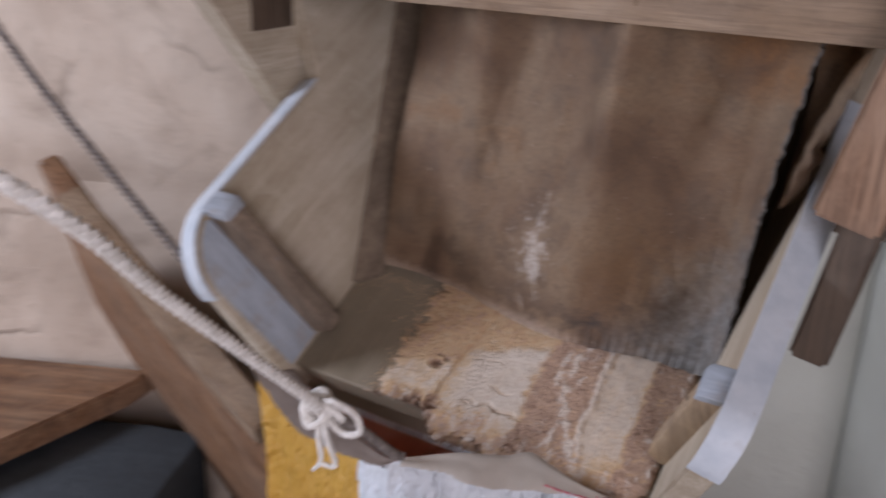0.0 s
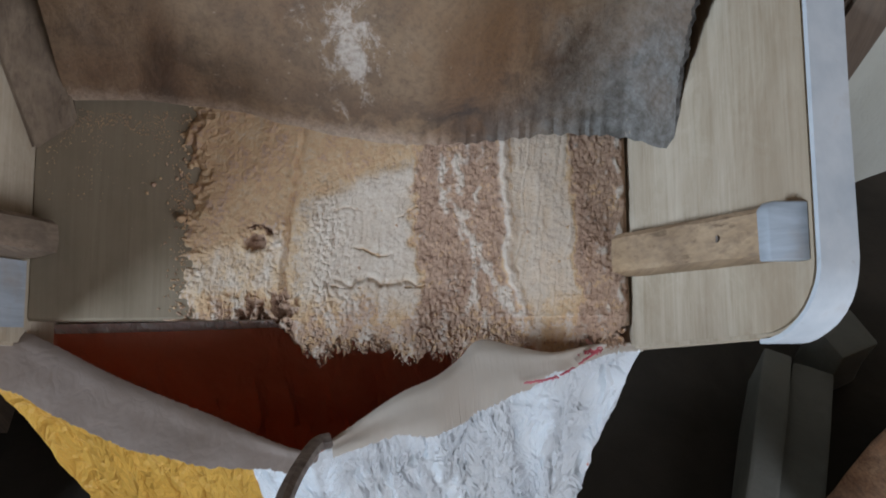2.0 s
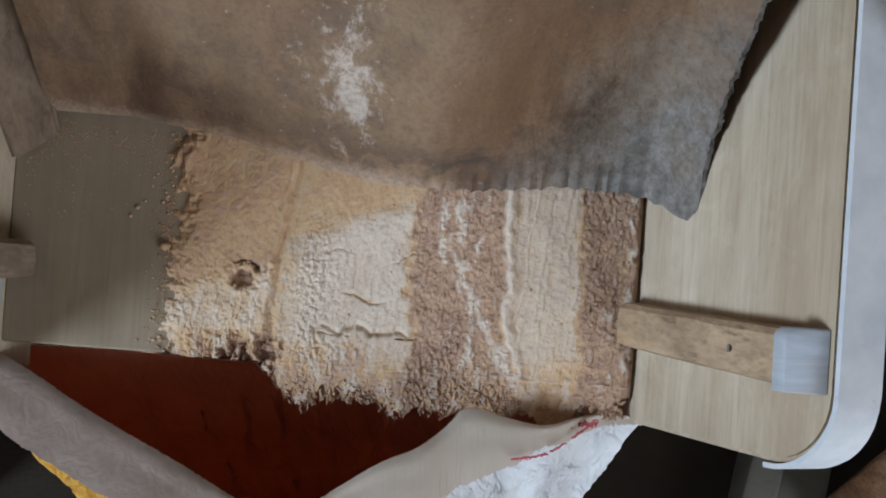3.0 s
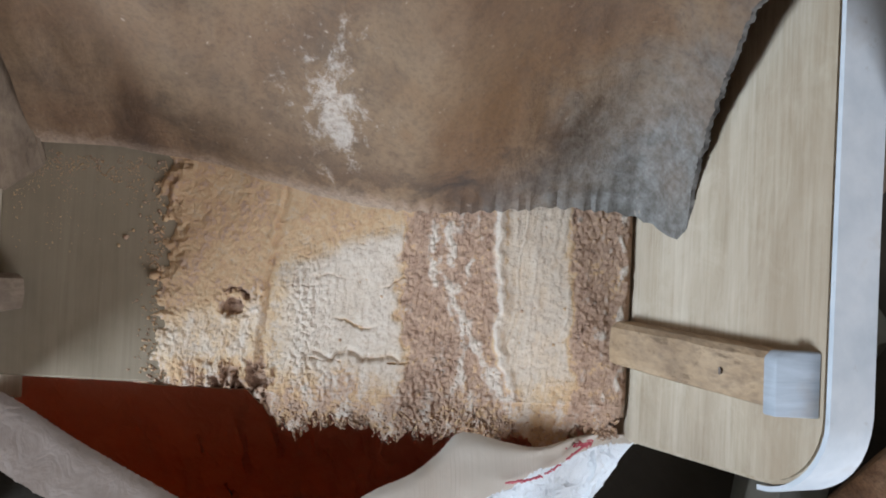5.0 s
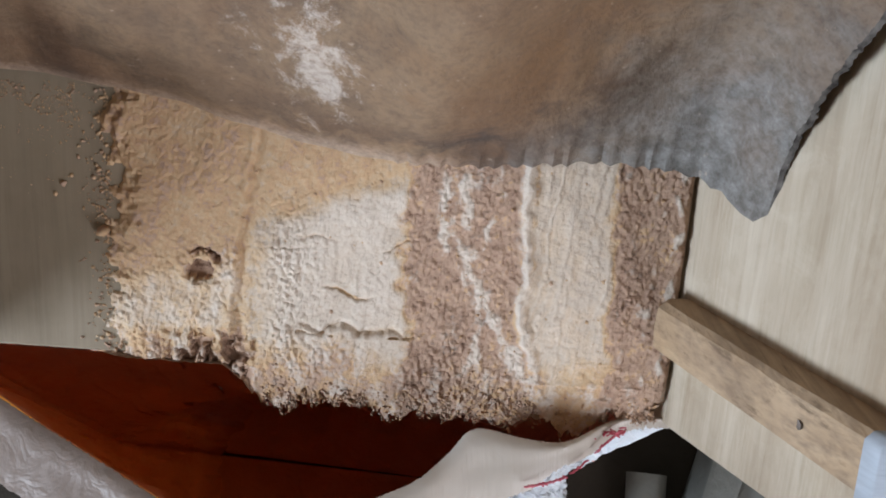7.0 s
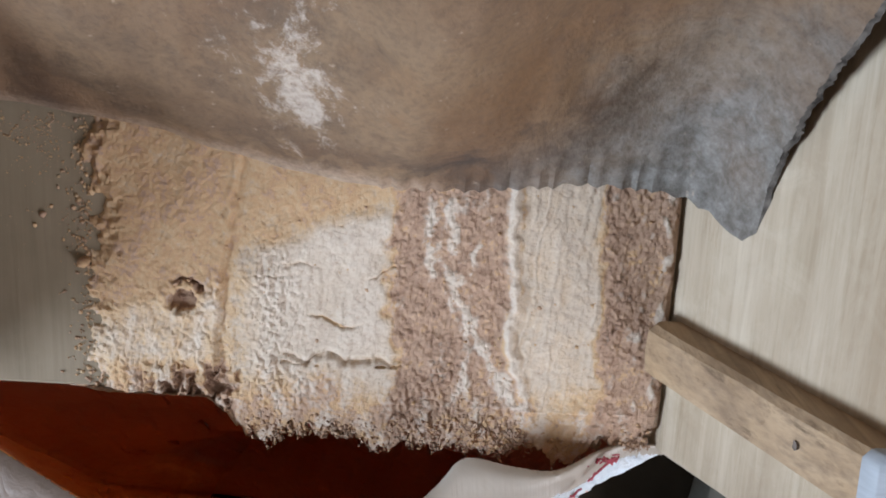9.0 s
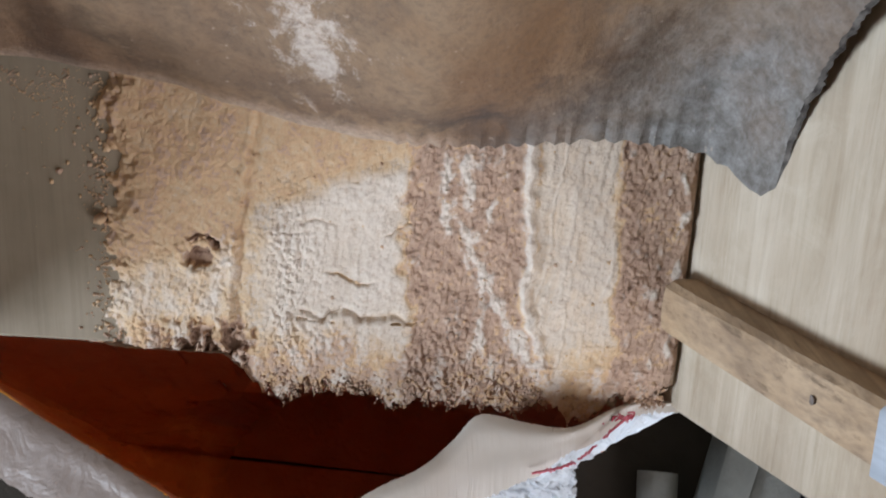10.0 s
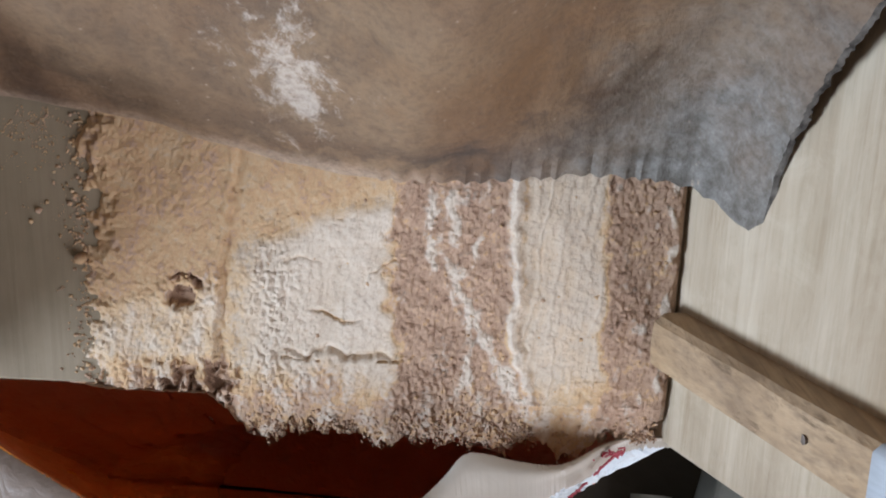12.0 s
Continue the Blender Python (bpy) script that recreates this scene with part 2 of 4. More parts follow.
def sack_cloth(name, main, second, through, amount, bumps=0.6):
    """Woven plastic sack cloth, creased, which lets some light through."""
    m, nt, bs = mat(name, 0.42)
    bs.inputs["Specular IOR Level"].default_value = 0.45
    v = coords(nt)
    a = noise_of(nt, v, 14.0, 5, 0.6, 0.5)
    col = ramp(nt, a, [(0.3, second), (0.65, main)])
    nt.links.new(col, bs.inputs["Base Color"])
    crease = noise_of(nt, coords(nt, (62, 62, 26)), 1.0, 4, 0.5, 0.5)
    weave = node(nt, "ShaderNodeTexWave", Scale=420.0, Distortion=0.5)
    nt.links.new(v, weave.inputs["Vector"])
    sharp = maths(nt, "ABSOLUTE", maths(nt, "SUBTRACT", crease, 0.5))
    small = noise_of(nt, coords(nt, (90, 90, 45)), 1.0, 3, 0.5, 0.6)
    sharp = maths(nt, "ADD", maths(nt, "MULTIPLY", sharp, 5.0), maths(nt, "ABSOLUTE", maths(nt, "SUBTRACT", small, 0.5)))
    bump(nt, bs, maths(nt, "ADD", sharp, maths(nt, "MULTIPLY", weave.outputs[1], 0.04)), bumps, 0.006)
    tr = node(nt, "ShaderNodeBsdfTranslucent", Color=(*through, 1))
    mx = node(nt, "ShaderNodeMixShader", Fac=amount)
    out = nt.nodes["Material Output"]
    nt.links.new(bs.outputs[0], mx.inputs[1])
    nt.links.new(tr.outputs[0], mx.inputs[2])
    nt.links.new(mx.outputs[0], out.inputs[0])
    return m


SACK_WHITE = sack_cloth("white_sack_cloth", (0.88, 0.93, 0.97), (0.80, 0.87, 0.94), (0.7, 0.6, 0.5), 0.10, 1.0)
SACK_YELLOW = sack_cloth("yellow_sack_cloth", (0.86, 0.53, 0.11), (0.74, 0.42, 0.07), (0.8, 0.36, 0.06), 0.27, 1.0)
SACK_LINER = sack_cloth("red_sack_lining", (0.72, 0.385, 0.30), (0.58, 0.275, 0.20), (0.72, 0.27, 0.18), 0.24, 0.3)
# left cuff: darker copy of the rim cloth, dust and its shade in the colour
SACK_CUFF = sack_cloth("dusty_shaded_cuff_cloth", (0.30, 0.245, 0.215), (0.225, 0.175, 0.145), (0.5, 0.4, 0.3), 0.1, 0.1)
SACK_CREAM = sack_cloth("cream_cuff_cloth", (0.61, 0.57, 0.515), (0.52, 0.47, 0.405), (0.6, 0.5, 0.4), 0.12, 0.03)


ROPE_WHITE = rope_mat("white_rope", (0.6, 0.57, 0.52), (0.82, 0.80, 0.76))
ROPE_GREY = rope_mat("grey_rope", (0.13, 0.11, 0.10), (0.24, 0.21, 0.19))
THREAD = rope_mat("red_thread", (0.42, 0.05, 0.09), (0.6, 0.16, 0.2))
NAIL = rope_mat("iron_nail", (0.12, 0.10, 0.09), (0.25, 0.22, 0.2))


def node_noise_colour(nt, vec, scale):
    n = node(nt, "ShaderNodeTexNoise", Scale=scale, Detail=3.0)
    nt.links.new(vec, n.inputs["Vector"])
    return n.outputs["Color"]


def plaster(name, a, b, c, cracks=False):
    m, nt, bs = mat(name, 0.92)
    v = coords(nt)
    big = noise_of(nt, v, 2.6, 6, 0.6, 0.4)
    fine = noise_of(nt, v, 40.0, 6, 0.65)
    col = ramp(nt, big, [(0.3, a), (0.5, b), (0.7, c)])
    col = mixed(nt, ramp(nt, fine, [(0.55, (0.0,) * 3), (0.8, (0.35,) * 3)]), col, a)
    height = maths(nt, "ADD", fine, maths(nt, "MULTIPLY", big, 4.0))
    if cracks:
        # worn blotches and broken cracks between the courses
        blotch = noise_of(nt, v, 9.0, 7, 0.7, 0.8)
        col = mixed(nt, ramp(nt, blotch, [(0.52, (0.0,) * 3), (0.72, (0.55,) * 3)]), col, tuple(0.72 * q for q in a))
        vor = node(nt, "ShaderNodeTexVoronoi", Scale=1.0)
        vor.feature = "DISTANCE_TO_EDGE"
        bent = nt.nodes.new("ShaderNodeVectorMath")
        bent.operation = "MULTIPLY_ADD"
        nt.links.new(node_noise_colour(nt, v, 6.0), bent.inputs[0])
        bent.inputs[1].default_value = (0.5, 0.5, 0.5)
        nt.links.new(coords(nt, (2.4, 2.4, 3.7)), bent.inputs[2])
        nt.links.new(bent.outputs[0], vor.inputs["Vector"])
        gap = ramp(nt, vor.outputs["Distance"], [(0.0, (1.0,) * 3), (0.03, (0.0,) * 3)])
        broken = ramp(nt, noise_of(nt, v, 5.0, 4, 0.6), [(0.50, (0.0,) * 3), (0.64, (0.5,) * 3)])
        crack = maths(nt, "MULTIPLY", gap, broken)
        col = mixed(nt, crack, col, tuple(0.42 * q for q in a))
        height = maths(nt, "SUBTRACT", height, maths(nt, "MULTIPLY", crack, 3.0))
    nt.links.new(col, bs.inputs["Base Color"])
    bump(nt, bs, height, 0.5, 0.006)
    return m


PLASTER = plaster("lime_plaster", (0.40, 0.31, 0.24), (0.54, 0.445, 0.36), (0.60, 0.515, 0.43), True)
GREY_PLASTER = plaster("grey_green_plaster", (0.42, 0.42, 0.37), (0.50, 0.505, 0.45), (0.55, 0.56, 0.51))
EARTH = plaster("earth_floor", (0.018, 0.015, 0.011), (0.032, 0.027, 0.021), (0.055, 0.045, 0.035))
STONE = plaster("grey_green_stone", (0.10, 0.105, 0.095), (0.17, 0.175, 0.16), (0.22, 0.22, 0.20))
STONE_DARK = plaster("blue_grey_paint", (0.03, 0.035, 0.04), (0.05, 0.06, 0.068), (0.09, 0.10, 0.11))
PALE_STONE = plaster("pale_slab", (0.40, 0.34, 0.31), (0.5, 0.43, 0.40), (0.58, 0.5, 0.46))
BLUE = plaster("faded_blue_paint", (0.10, 0.14, 0.22), (0.15, 0.20, 0.31), (0.22, 0.27, 0.36))
CEILING = plaster("ceiling_boards", (0.16, 0.11, 0.07), (0.22, 0.16, 0.11), (0.28, 0.21, 0.15))

# ---- building helpers ----
SLOPE, LIP = radians(30), 0.85
CS, SN = math.cos(SLOPE), math.sin(SLOPE)
CHUTE = Matrix(((1, 0, 0, 0), (0, CS, -SN, 0), (0, SN, CS, LIP), (0, 0, 0, 1)))


def at_chute(u, v, w):
    """World place from across, up the slope and off the chute's floor."""
    return CHUTE @ Vector((u, v, w))


def part(name, bm, material, parent=None, label="", smooth=True, matrix=None):
    me = bpy.data.meshes.new(name)
    bmesh.ops.recalc_face_normals(bm, faces=bm.faces)
    bm.to_mesh(me)
    bm.free()
    for m in material if isinstance(material, (list, tuple)) else [material]:
        me.materials.append(m)
    if smooth:
        me.polygons.foreach_set("use_smooth", [True] * len(me.polygons))
        me.set_sharp_from_angle(angle=radians(38))
    ob = new(name, me)
    if parent is not None:
        ob.parent = parent
    if matrix is not None:
        ob.matrix_basis = matrix
    if label:
        ob["label"] = label
    return ob


def empty(name, matrix=None):
    ob = new(name)
    if matrix is not None:
        ob.matrix_world = matrix
    return ob


def box_bm(lo, hi, bevel=0.003, segs=2, wobble=0.0, cuts=0, seed=0):
    bm = bmesh.new()
    bmesh.ops.create_cube(bm, size=1)
    for vt in bm.verts:
        vt.co = Vector([lo[i] + (vt.co[i] + 0.5) * (hi[i] - lo[i]) for i in range(3)])
    if cuts:
        bmesh.ops.subdivide_edges(bm, edges=bm.edges[:], cuts=cuts, use_grid_fill=True)
    if bevel:
        sharp = [e for e in bm.edges if e.calc_face_angle(0) > 0.5]
        bmesh.ops.bevel(bm, geom=sharp, offset=bevel, segments=segs, affect="EDGES", profile=0.6)
    if wobble:
        for vt in bm.verts:
            vt.co += wobble * noise.noise_vector(vt.co * 14 + Vector((seed, seed * 3, 0)))
    return bm


def prism_bm(profile, origin, ax, ay, out, bevel=0.002):
    """A board: a flat outline in the axes ax, ay, thickened along out."""
    bm = bmesh.new()
    o, ax, ay, out = Vector(origin), Vector(ax), Vector(ay), Vector(out)
    front = [bm.verts.new(o + ax * a + ay * b) for a, b in profile]
    face = bm.faces.new(front)
    got = bmesh.ops.extrude_face_region(bm, geom=[face])
    for g in got["geom"]:
        if isinstance(g, bmesh.types.BMVert):
            g.co += out
    if bevel:
        sharp = [e for e in bm.edges if len(e.link_faces) == 2 and e.calc_face_angle(0) > 0.6]
        bmesh.ops.bevel(bm, geom=sharp, offset=bevel, segments=2, affect="EDGES")
    return bm


def bar_bm(p, q, width, depth, side, taper=1.0, bevel=0.003, cuts=6, wobble=0.001):
    """A squared bar from p to q; side: the way its width runs."""
    p, q, side = Vector(p), Vector(q), Vector(side)
    run = (q - p).normalized()
    side = (side - run * side.dot(run)).normalized()
    up = run.cross(side)
    bm = bmesh.new()
    rings = []
    for i in range(cuts + 1):
        k = i / cuts
        s = 1 + (taper - 1) * k
        c = p.lerp(q, k)
        ring = []
        for a, b in ((-1, -1), (1, -1), (1, 1), (-1, 1)):
            co = c + side * (a * width / 2 * s) + up * (b * depth / 2 * s)
            ring.append(bm.verts.new(co + wobble * noise.noise_vector(co * 25)))
        rings.append(ring)
    for r0, r1 in zip(rings, rings[1:]):
        for j in range(4):
            bm.faces.new((r0[j], r0[(j + 1) % 4], r1[(j + 1) % 4], r1[j]))
    bm.faces.new(rings[0][::-1])
    bm.faces.new(rings[-1])
    if bevel:
        bmesh.ops.recalc_face_normals(bm, faces=bm.faces)
        sharp = [e for e in bm.edges if e.calc_face_angle(0) > 0.6]
        bmesh.ops.bevel(bm, geom=sharp, offset=bevel, segments=2, affect="EDGES")
    return bm


def smooth_line(points, steps=10):
    """Catmull-Rom through the points."""
    pts = [Vector(p) for p in points]
    pts = [2 * pts[0] - pts[1]] + pts + [2 * pts[-1] - pts[-2]]
    out = []
    for i in range(1, len(pts) - 2):
        a, b, c, d = pts[i - 1:i + 3]
        for k in range(steps):
            t = k / steps
            out.append(0.5 * (2 * b + (c - a) * t + (2 * a - 5 * b + 4 * c - d) * t * t + (3 * b - a - 3 * c + d) * t ** 3))
    return out + [pts[-2]]


def tube_into(bm, line, radius, sides=8, twist=0.0):
    rings = []
    up = Vector((0.13, 0.2, 1)).normalized()
    for i, c in enumerate(line):
        d = (line[min(i + 1, len(line) - 1)] - line[max(i - 1, 0)]).normalized()
        s = d.cross(up).normalized()
        n = s.cross(d)
        r = radius(i / (len(line) - 1)) if callable(radius) else radius
        rings.append([bm.verts.new(c + (s * math.cos(a) + n * math.sin(a)) * r) for a in [2 * math.pi * j / sides + twist * i for j in range(sides)]])
    for r0, r1 in zip(rings, rings[1:]):
        for j in range(sides):
            bm.faces.new((r0[j], r0[(j + 1) % sides], r1[(j + 1) % sides], r1[j]))
    bm.faces.new(rings[0][::-1])
    bm.faces.new(rings[-1])


def rope_bm(points, radius, pitch=0.022, strands=3, steps=14, only=None):
    """A laid rope: strands wound round its line."""
    line = smooth_line(points, steps)
    total = sum((b - a).length for a, b in zip(line, line[1:]))
    n = max(12, int(total / 0.0032))
    cum, dense = [0.0], []
    for a, b in zip(line, line[1:]):
        cum.append(cum[-1] + (b - a).length)
    j = 0
    for i in range(n + 1):
        s = total * i / n
        while j < len(line) - 2 and cum[j + 1] < s:
            j += 1
        k = (s - cum[j]) / max(1e-9, cum[j + 1] - cum[j])
        dense.append(line[j].lerp(line[j + 1], min(1, k)))
    bm = bmesh.new()
    up = Vector((0.13, 0.2, 1)).normalized()
    for q in range(strands) if only is None else (only,):
        ways = []
        for i, c in enumerate(dense):
            d = (dense[min(i + 1, n)] - dense[max(i - 1, 0)]).normalized()
            s = d.cross(up).normalized()
            m = s.cross(d)
            a = 2 * math.pi * (q / strands + total * i / n / pitch)
            ways.append(c + (s * math.cos(a) + m * math.sin(a)) * radius * 0.5)
        tube_into(bm, ways, radius * 0.56, 6)
    return bm


def lerp_table(table, x):
    for (x0, *a), (x1, *b) in zip(table, table[1:]):
        if x <= x1 or (x1, *b) == table[-1]:
            k = min(1, max(0, (x - x0) / (x1 - x0)))
            k = k * k * (3 - 2 * k) * 0.5 + k * 0.5
            return [p + (q - p) * k for p, q in zip(a, b)]


# ---- the room ----
def wall(name, lo, hi, label, material=PLASTER, hole=None):
    """A straight wall in the room's own axes; hole: from, to, sill, head."""
    along = 0 if hi[0] - lo[0] > hi[1] - lo[1] else 1
    pieces = [(lo[along], hi[along], lo[2], hi[2])]
    if hole:
        h0, h1, b0, b1 = hole
        pieces = [(lo[along], h0, lo[2], hi[2]), (h1, hi[along], lo[2], hi[2]), (h0, h1, lo[2], b0), (h0, h1, b1, hi[2])]
    bm = bmesh.new()
    for p0, p1, q0, q1 in pieces:
        if p1 - p0 < 1e-4 or q1 - q0 < 1e-4:
            continue
        l, h = list(lo), list(hi)
        l[along], h[along], l[2], h[2] = p0, p1, q0, q1
        got = bmesh.ops.create_cube(bm, size=1)["verts"]
        for vt in got:
            vt.co = Vector([l[k] + (vt.co[k] + 0.5) * (h[k] - l[k]) for k in range(3)])
    return tagged(part(name, bm, material, smooth=False, matrix=ROOM), label, "wall", kind="structure")


def rough_wall():
    """The far wall: thick, bulging, with shallow courses under the plaster."""
    bm = bmesh.new()
    nx, nz = 150, 90
    grid = []
    for j in range(nz + 1):
        row = []
        for i in range(nx + 1):
            x, z = -2.2 + 4.4 * i / nx, -0.02 + 2.72 * j / nz
            d = 0.02 * noise.fractal(Vector((x * 2.4, z * 2.4, 3)), 0.8, 2, 4)
            course = (z + 0.03 * noise.noise(Vector((x * 1.6, z, 7)))) / 0.27
            joint = max(0.0, 1 - abs(course - round(course)) * 14)
            d += 0.02 * joint * max(0.0, 0.4 + noise.noise(Vector((x * 5, z * 5, 1))))
            row.append(bm.verts.new((x, d, z)))
        grid.append(row)
    for r0, r1 in zip(grid, grid[1:]):
        for i in range(nx):
            bm.faces.new((r0[i], r0[i + 1], r1[i + 1], r1[i]))
    got = bmesh.ops.extrude_face_region(bm, geom=bm.faces[:])
    for g in got["geom"]:
        if isinstance(g, bmesh.types.BMVert):
            g.co.y = 0.35
    return bm


tagged(part("wall_north", rough_wall(), PLASTER, matrix=ROOM), "uneven beige lime-plastered wall behind the wooden chute", "wall", kind="structure")
wall("wall_south", (-2.2, -3.3, 0), (2.2, -3.0, 2.7), "plastered wall with an open doorway", hole=(-0.1, 1.1, 0.02, 2.2))
wall("wall_west", (-2.5, -3.3, 0), (-2.2, 0.35, 2.7), "plastered wall with a small window opening", hole=(-1.28, -0.72, 1.15, 1.75))
wall("wall_east", (2.2, -3.3, 0), (2.5, 0.35, 2.7), "plain plastered side wall")
tagged(part("ceiling", box_bm((-2.5, -3.3, 2.7), (2.5, 0.35, 2.8), 0), CEILING, smooth=False, matrix=ROOM), "dark boarded ceiling of the mill room", "ceiling", kind="structure")
bm = bmesh.new()
bmesh.ops.create_grid(bm, x_segments=90, y_segments=80, size=1)
for vt in bm.verts:
    x, y = vt.co.x, vt.co.y
    vt.co = Vector((x * 2.45, -1.5 + y * 1.78, 0.012 * noise.fractal(Vector((x * 6, y * 6, 0)), 0.8, 2, 4)))
tagged(part("ground", bm, EARTH, matrix=ROOM), "dark trodden earth floor of the mill room", "floor", kind="structure")
tagged(part("terrain", box_bm((-300, -300, -0.3), (300, 300, -0.05), 0), EARTH, smooth=False), "bare earth outside the mill room", "ground", kind="structure")

tagged(part("wall_pier", box_bm((0.42, -0.30, -0.02), (2.2, 0.02, 2.7), 0.01), GREY_PLASTER, matrix=ROOM), "smooth grey-green plastered pier beside the chute", "wall", kind="structure")

tagged(part("wall_panel", box_bm((0.15, -0.07, -0.02), (0.418, 0.02, 2.7), 0.006), GREY_PLASTER, matrix=ROOM), "smooth grey-green plastered wall face behind the chute", "wall", kind="structure")

# ---- the chute ----
chute = tagged(empty("chute", CHUTE), "worn wooden flour chute with flared sides and metal-banded edges", "chute")
WIDTH = 0.366
FLARE_R, FLARE_L = 0.42, -0.36


def floor_slab():
    bm = box_bm((0.0, 0.0, -0.024), (WIDTH, 0.9, 0.0), 0.0015, 1)
    return bm


part("chute_floor", floor_slab(), WOOD_FLOOR, chute, "smooth grey-brown floor boards polished by flour")


def rounded(front, low, top, radius):
    pts = [(low - 0.004, -0.024)]
    for k in range(10):
        a = radians(90) * k / 9
        pts.append((low + radius * (1 - math.cos(a)), front - radius * (1 - math.sin(a))))
    return pts + [(top, front), (top, -0.024)]


def side_board(sign, u0, flare, front, low, radius, thick, rise=None):
    way = Vector((flare, 0, 1))
    out = Vector((sign, 0, -flare * sign * 1.0)).normalized() * thick
    prof = rounded(front, low, 0.9, radius)
    if rise:
        # above the band the edge turns upright and runs on to the housing
        prof = prof[:-2] + [(rise, front), (rise + 0.5 * 0.24, front + 0.866 * 0.24), (0.9, front + 0.866 * 0.24), (0.9, -0.024)]
    return part("side_board", prism_bm(prof, (u0, 0, 0), (0, 1, 0), way, out), WOOD_BOARD, chute), way, out


R_FRONT, L_FRONT = 0.138, 0.163
right_board, R_WAY, R_OUT = side_board(1, WIDTH, FLARE_R, R_FRONT, -0.016, 0.036, 0.021)
left_board, L_WAY, L_OUT = side_board(-1, 0.0, FLARE_L, L_FRONT, -0.012, 0.062, 0.02, 0.228)


def edge_band(u0, way, out, front, low, radius, top, parent, label):
    """A strip of metal nailed round the front edge of a side board."""
    bm = bmesh.new()
    outline = rounded(front, low, top, radius)[1:-1]
    more = []
    for (a0, b0), (a1, b1) in zip(outline, outline[1:]):
        for k in range(4):
            more.append((a0 + (a1 - a0) * k / 4, b0 + (b1 - b0) * k / 4))
    more.append(outline[-1])
    rows = []
    for i, (a, b) in enumerate(more):
        p, q = more[max(0, i - 1)], more[min(len(more) - 1, i + 1)]
        d = Vector((q[0] - p[0], q[1] - p[1])).normalized()
        n = Vector((-d.y, d.x))
        row = []
        for off, side in ((0.0005, -0.06), (0.0028, -0.06), (0.0028, 1.06), (0.0005, 1.06)):
            c = Vector((u0, 0, 0)) + Vector((0, 1, 0)) * (a + n.x * off) + way * (b + n.y * off) + out * side
            row.append(bm.verts.new(c + 0.0006 * noise.noise_vector(c * 60)))
        rows.append(row)
    for r0, r1 in zip(rows, rows[1:]):
        for j in range(4):
            bm.faces.new((r0[j], r0[(j + 1) % 4], r1[(j + 1) % 4], r1[j]))
    bm.faces.new(rows[0])
    bm.faces.new(rows[-1][::-1])
    return part("metal_band", bm, METAL, parent, label)


edge_band(WIDTH, R_WAY, R_OUT, R_FRONT, -0.016, 0.036, 0.32, right_board, "pale galvanised metal band round the edge")
edge_band(0.0, L_WAY, L_OUT, L_FRONT, -0.012, 0.062, 0.225, left_board, "pale galvanised metal band round the edge")


def cleat(u0, way, low, high, w0, w1, proud, sign, parent, nail, material):
    """A runner nailed to the inside of a side board, rounded at its foot, with a metal tab over its outer end.
    low, high: its lower and upper edge along the chute, at the foot and at the outer end."""
    def corner(k, off, v):
        w = w0 + (w1 - w0) * k
        return Vector((u0, 0, 0)) + way * w + Vector((-sign * off, v, 0))

    def edges(k):
        return low[0] + (low[1] - low[0]) * k, high[0] + (high[1] - high[0]) * k

    bm = bmesh.new()
    rings = []
    for k in (0.0, 0.012, 0.035, 0.08, 0.2, 0.35, 0.5, 0.65, 0.8, 1.0):
        v0, v1 = edges(k)
        nose = max(0.0, 1 - k / 0.05)
        near_u, pinch = proud * (1 - 0.35 * nose ** 2), 0.004 * nose ** 2
        worn = 0.0012 * noise.noise(Vector((k * 9, v0 * 50, 2)))
        ring = []
        for off, v in ((-0.002, v0), (near_u * 0.55, v0 + 0.0004), (near_u, v0 + 0.0025 + pinch), (near_u + 0.0008, (v0 + v1) / 2), (near_u, v1 - 0.003 - pinch + worn), (near_u - 0.003, v1 - 0.0005), (-0.002, v1)):
            c = corner(k, off, v)
            ring.append(bm.verts.new(c + 0.0004 * noise.noise_vector(c * 60)))
        rings.append(ring)
    m = len(rings[0])
    for r0, r1 in zip(rings, rings[1:]):
        for q in range(m):
            bm.faces.new((r0[q], r0[(q + 1) % m], r1[(q + 1) % m], r1[q]))
    bm.faces.new(rings[0][::-1])
    bm.faces.new(rings[-1])
    ob = part("cleat", bm, material, parent, "grooved brown wooden runner")
    # the tab: over the end, bent down over the upper face
    bm = bmesh.new()
    v0, v1 = edges(1.0)
    rows = []
    for k in (0.955, 1.012):
        rows.append([bm.verts.new(corner(k, off, v)) for off, v in ((0.0, v0 - 0.0008), (proud + 0.0016, v0 - 0.0008), (proud + 0.0020, v1 - 0.002), (proud - 0.001, v1 + 0.0014), (0.0, v1 + 0.0014))])
    for q in range(5):
        bm.faces.new((rows[0][q], rows[0][(q + 1) % 5], rows[1][(q + 1) % 5], rows[1][q]))
    bm.faces.new(rows[0][::-1])
    bm.faces.new(rows[1])
    bmesh.ops.recalc_face_normals(bm, faces=bm.faces)
    bmesh.ops.bevel(bm, geom=bm.edges[:], offset=0.0007, segments=1, affect="EDGES")
    part("metal_tab", bm, WHITENED, ob, "bent galvanised metal tab")
    v0, v1 = edges(nail)
    mid = corner(nail, proud + 0.0008, (v0 + v1) / 2)
    bm = bmesh.new()
    bmesh.ops.create_cone(bm, cap_ends=True, segments=12, radius1=0.0026, radius2=0.0019, depth=0.0012, matrix=Matrix.Translation(mid) @ Matrix.Rotation(radians(90), 4, "Y") @ Matrix.Diagonal((1.0, 0.7, 1.0, 1.0)))
    part("nail_head", bm, NAIL, ob, "rusty nail head")
    return ob


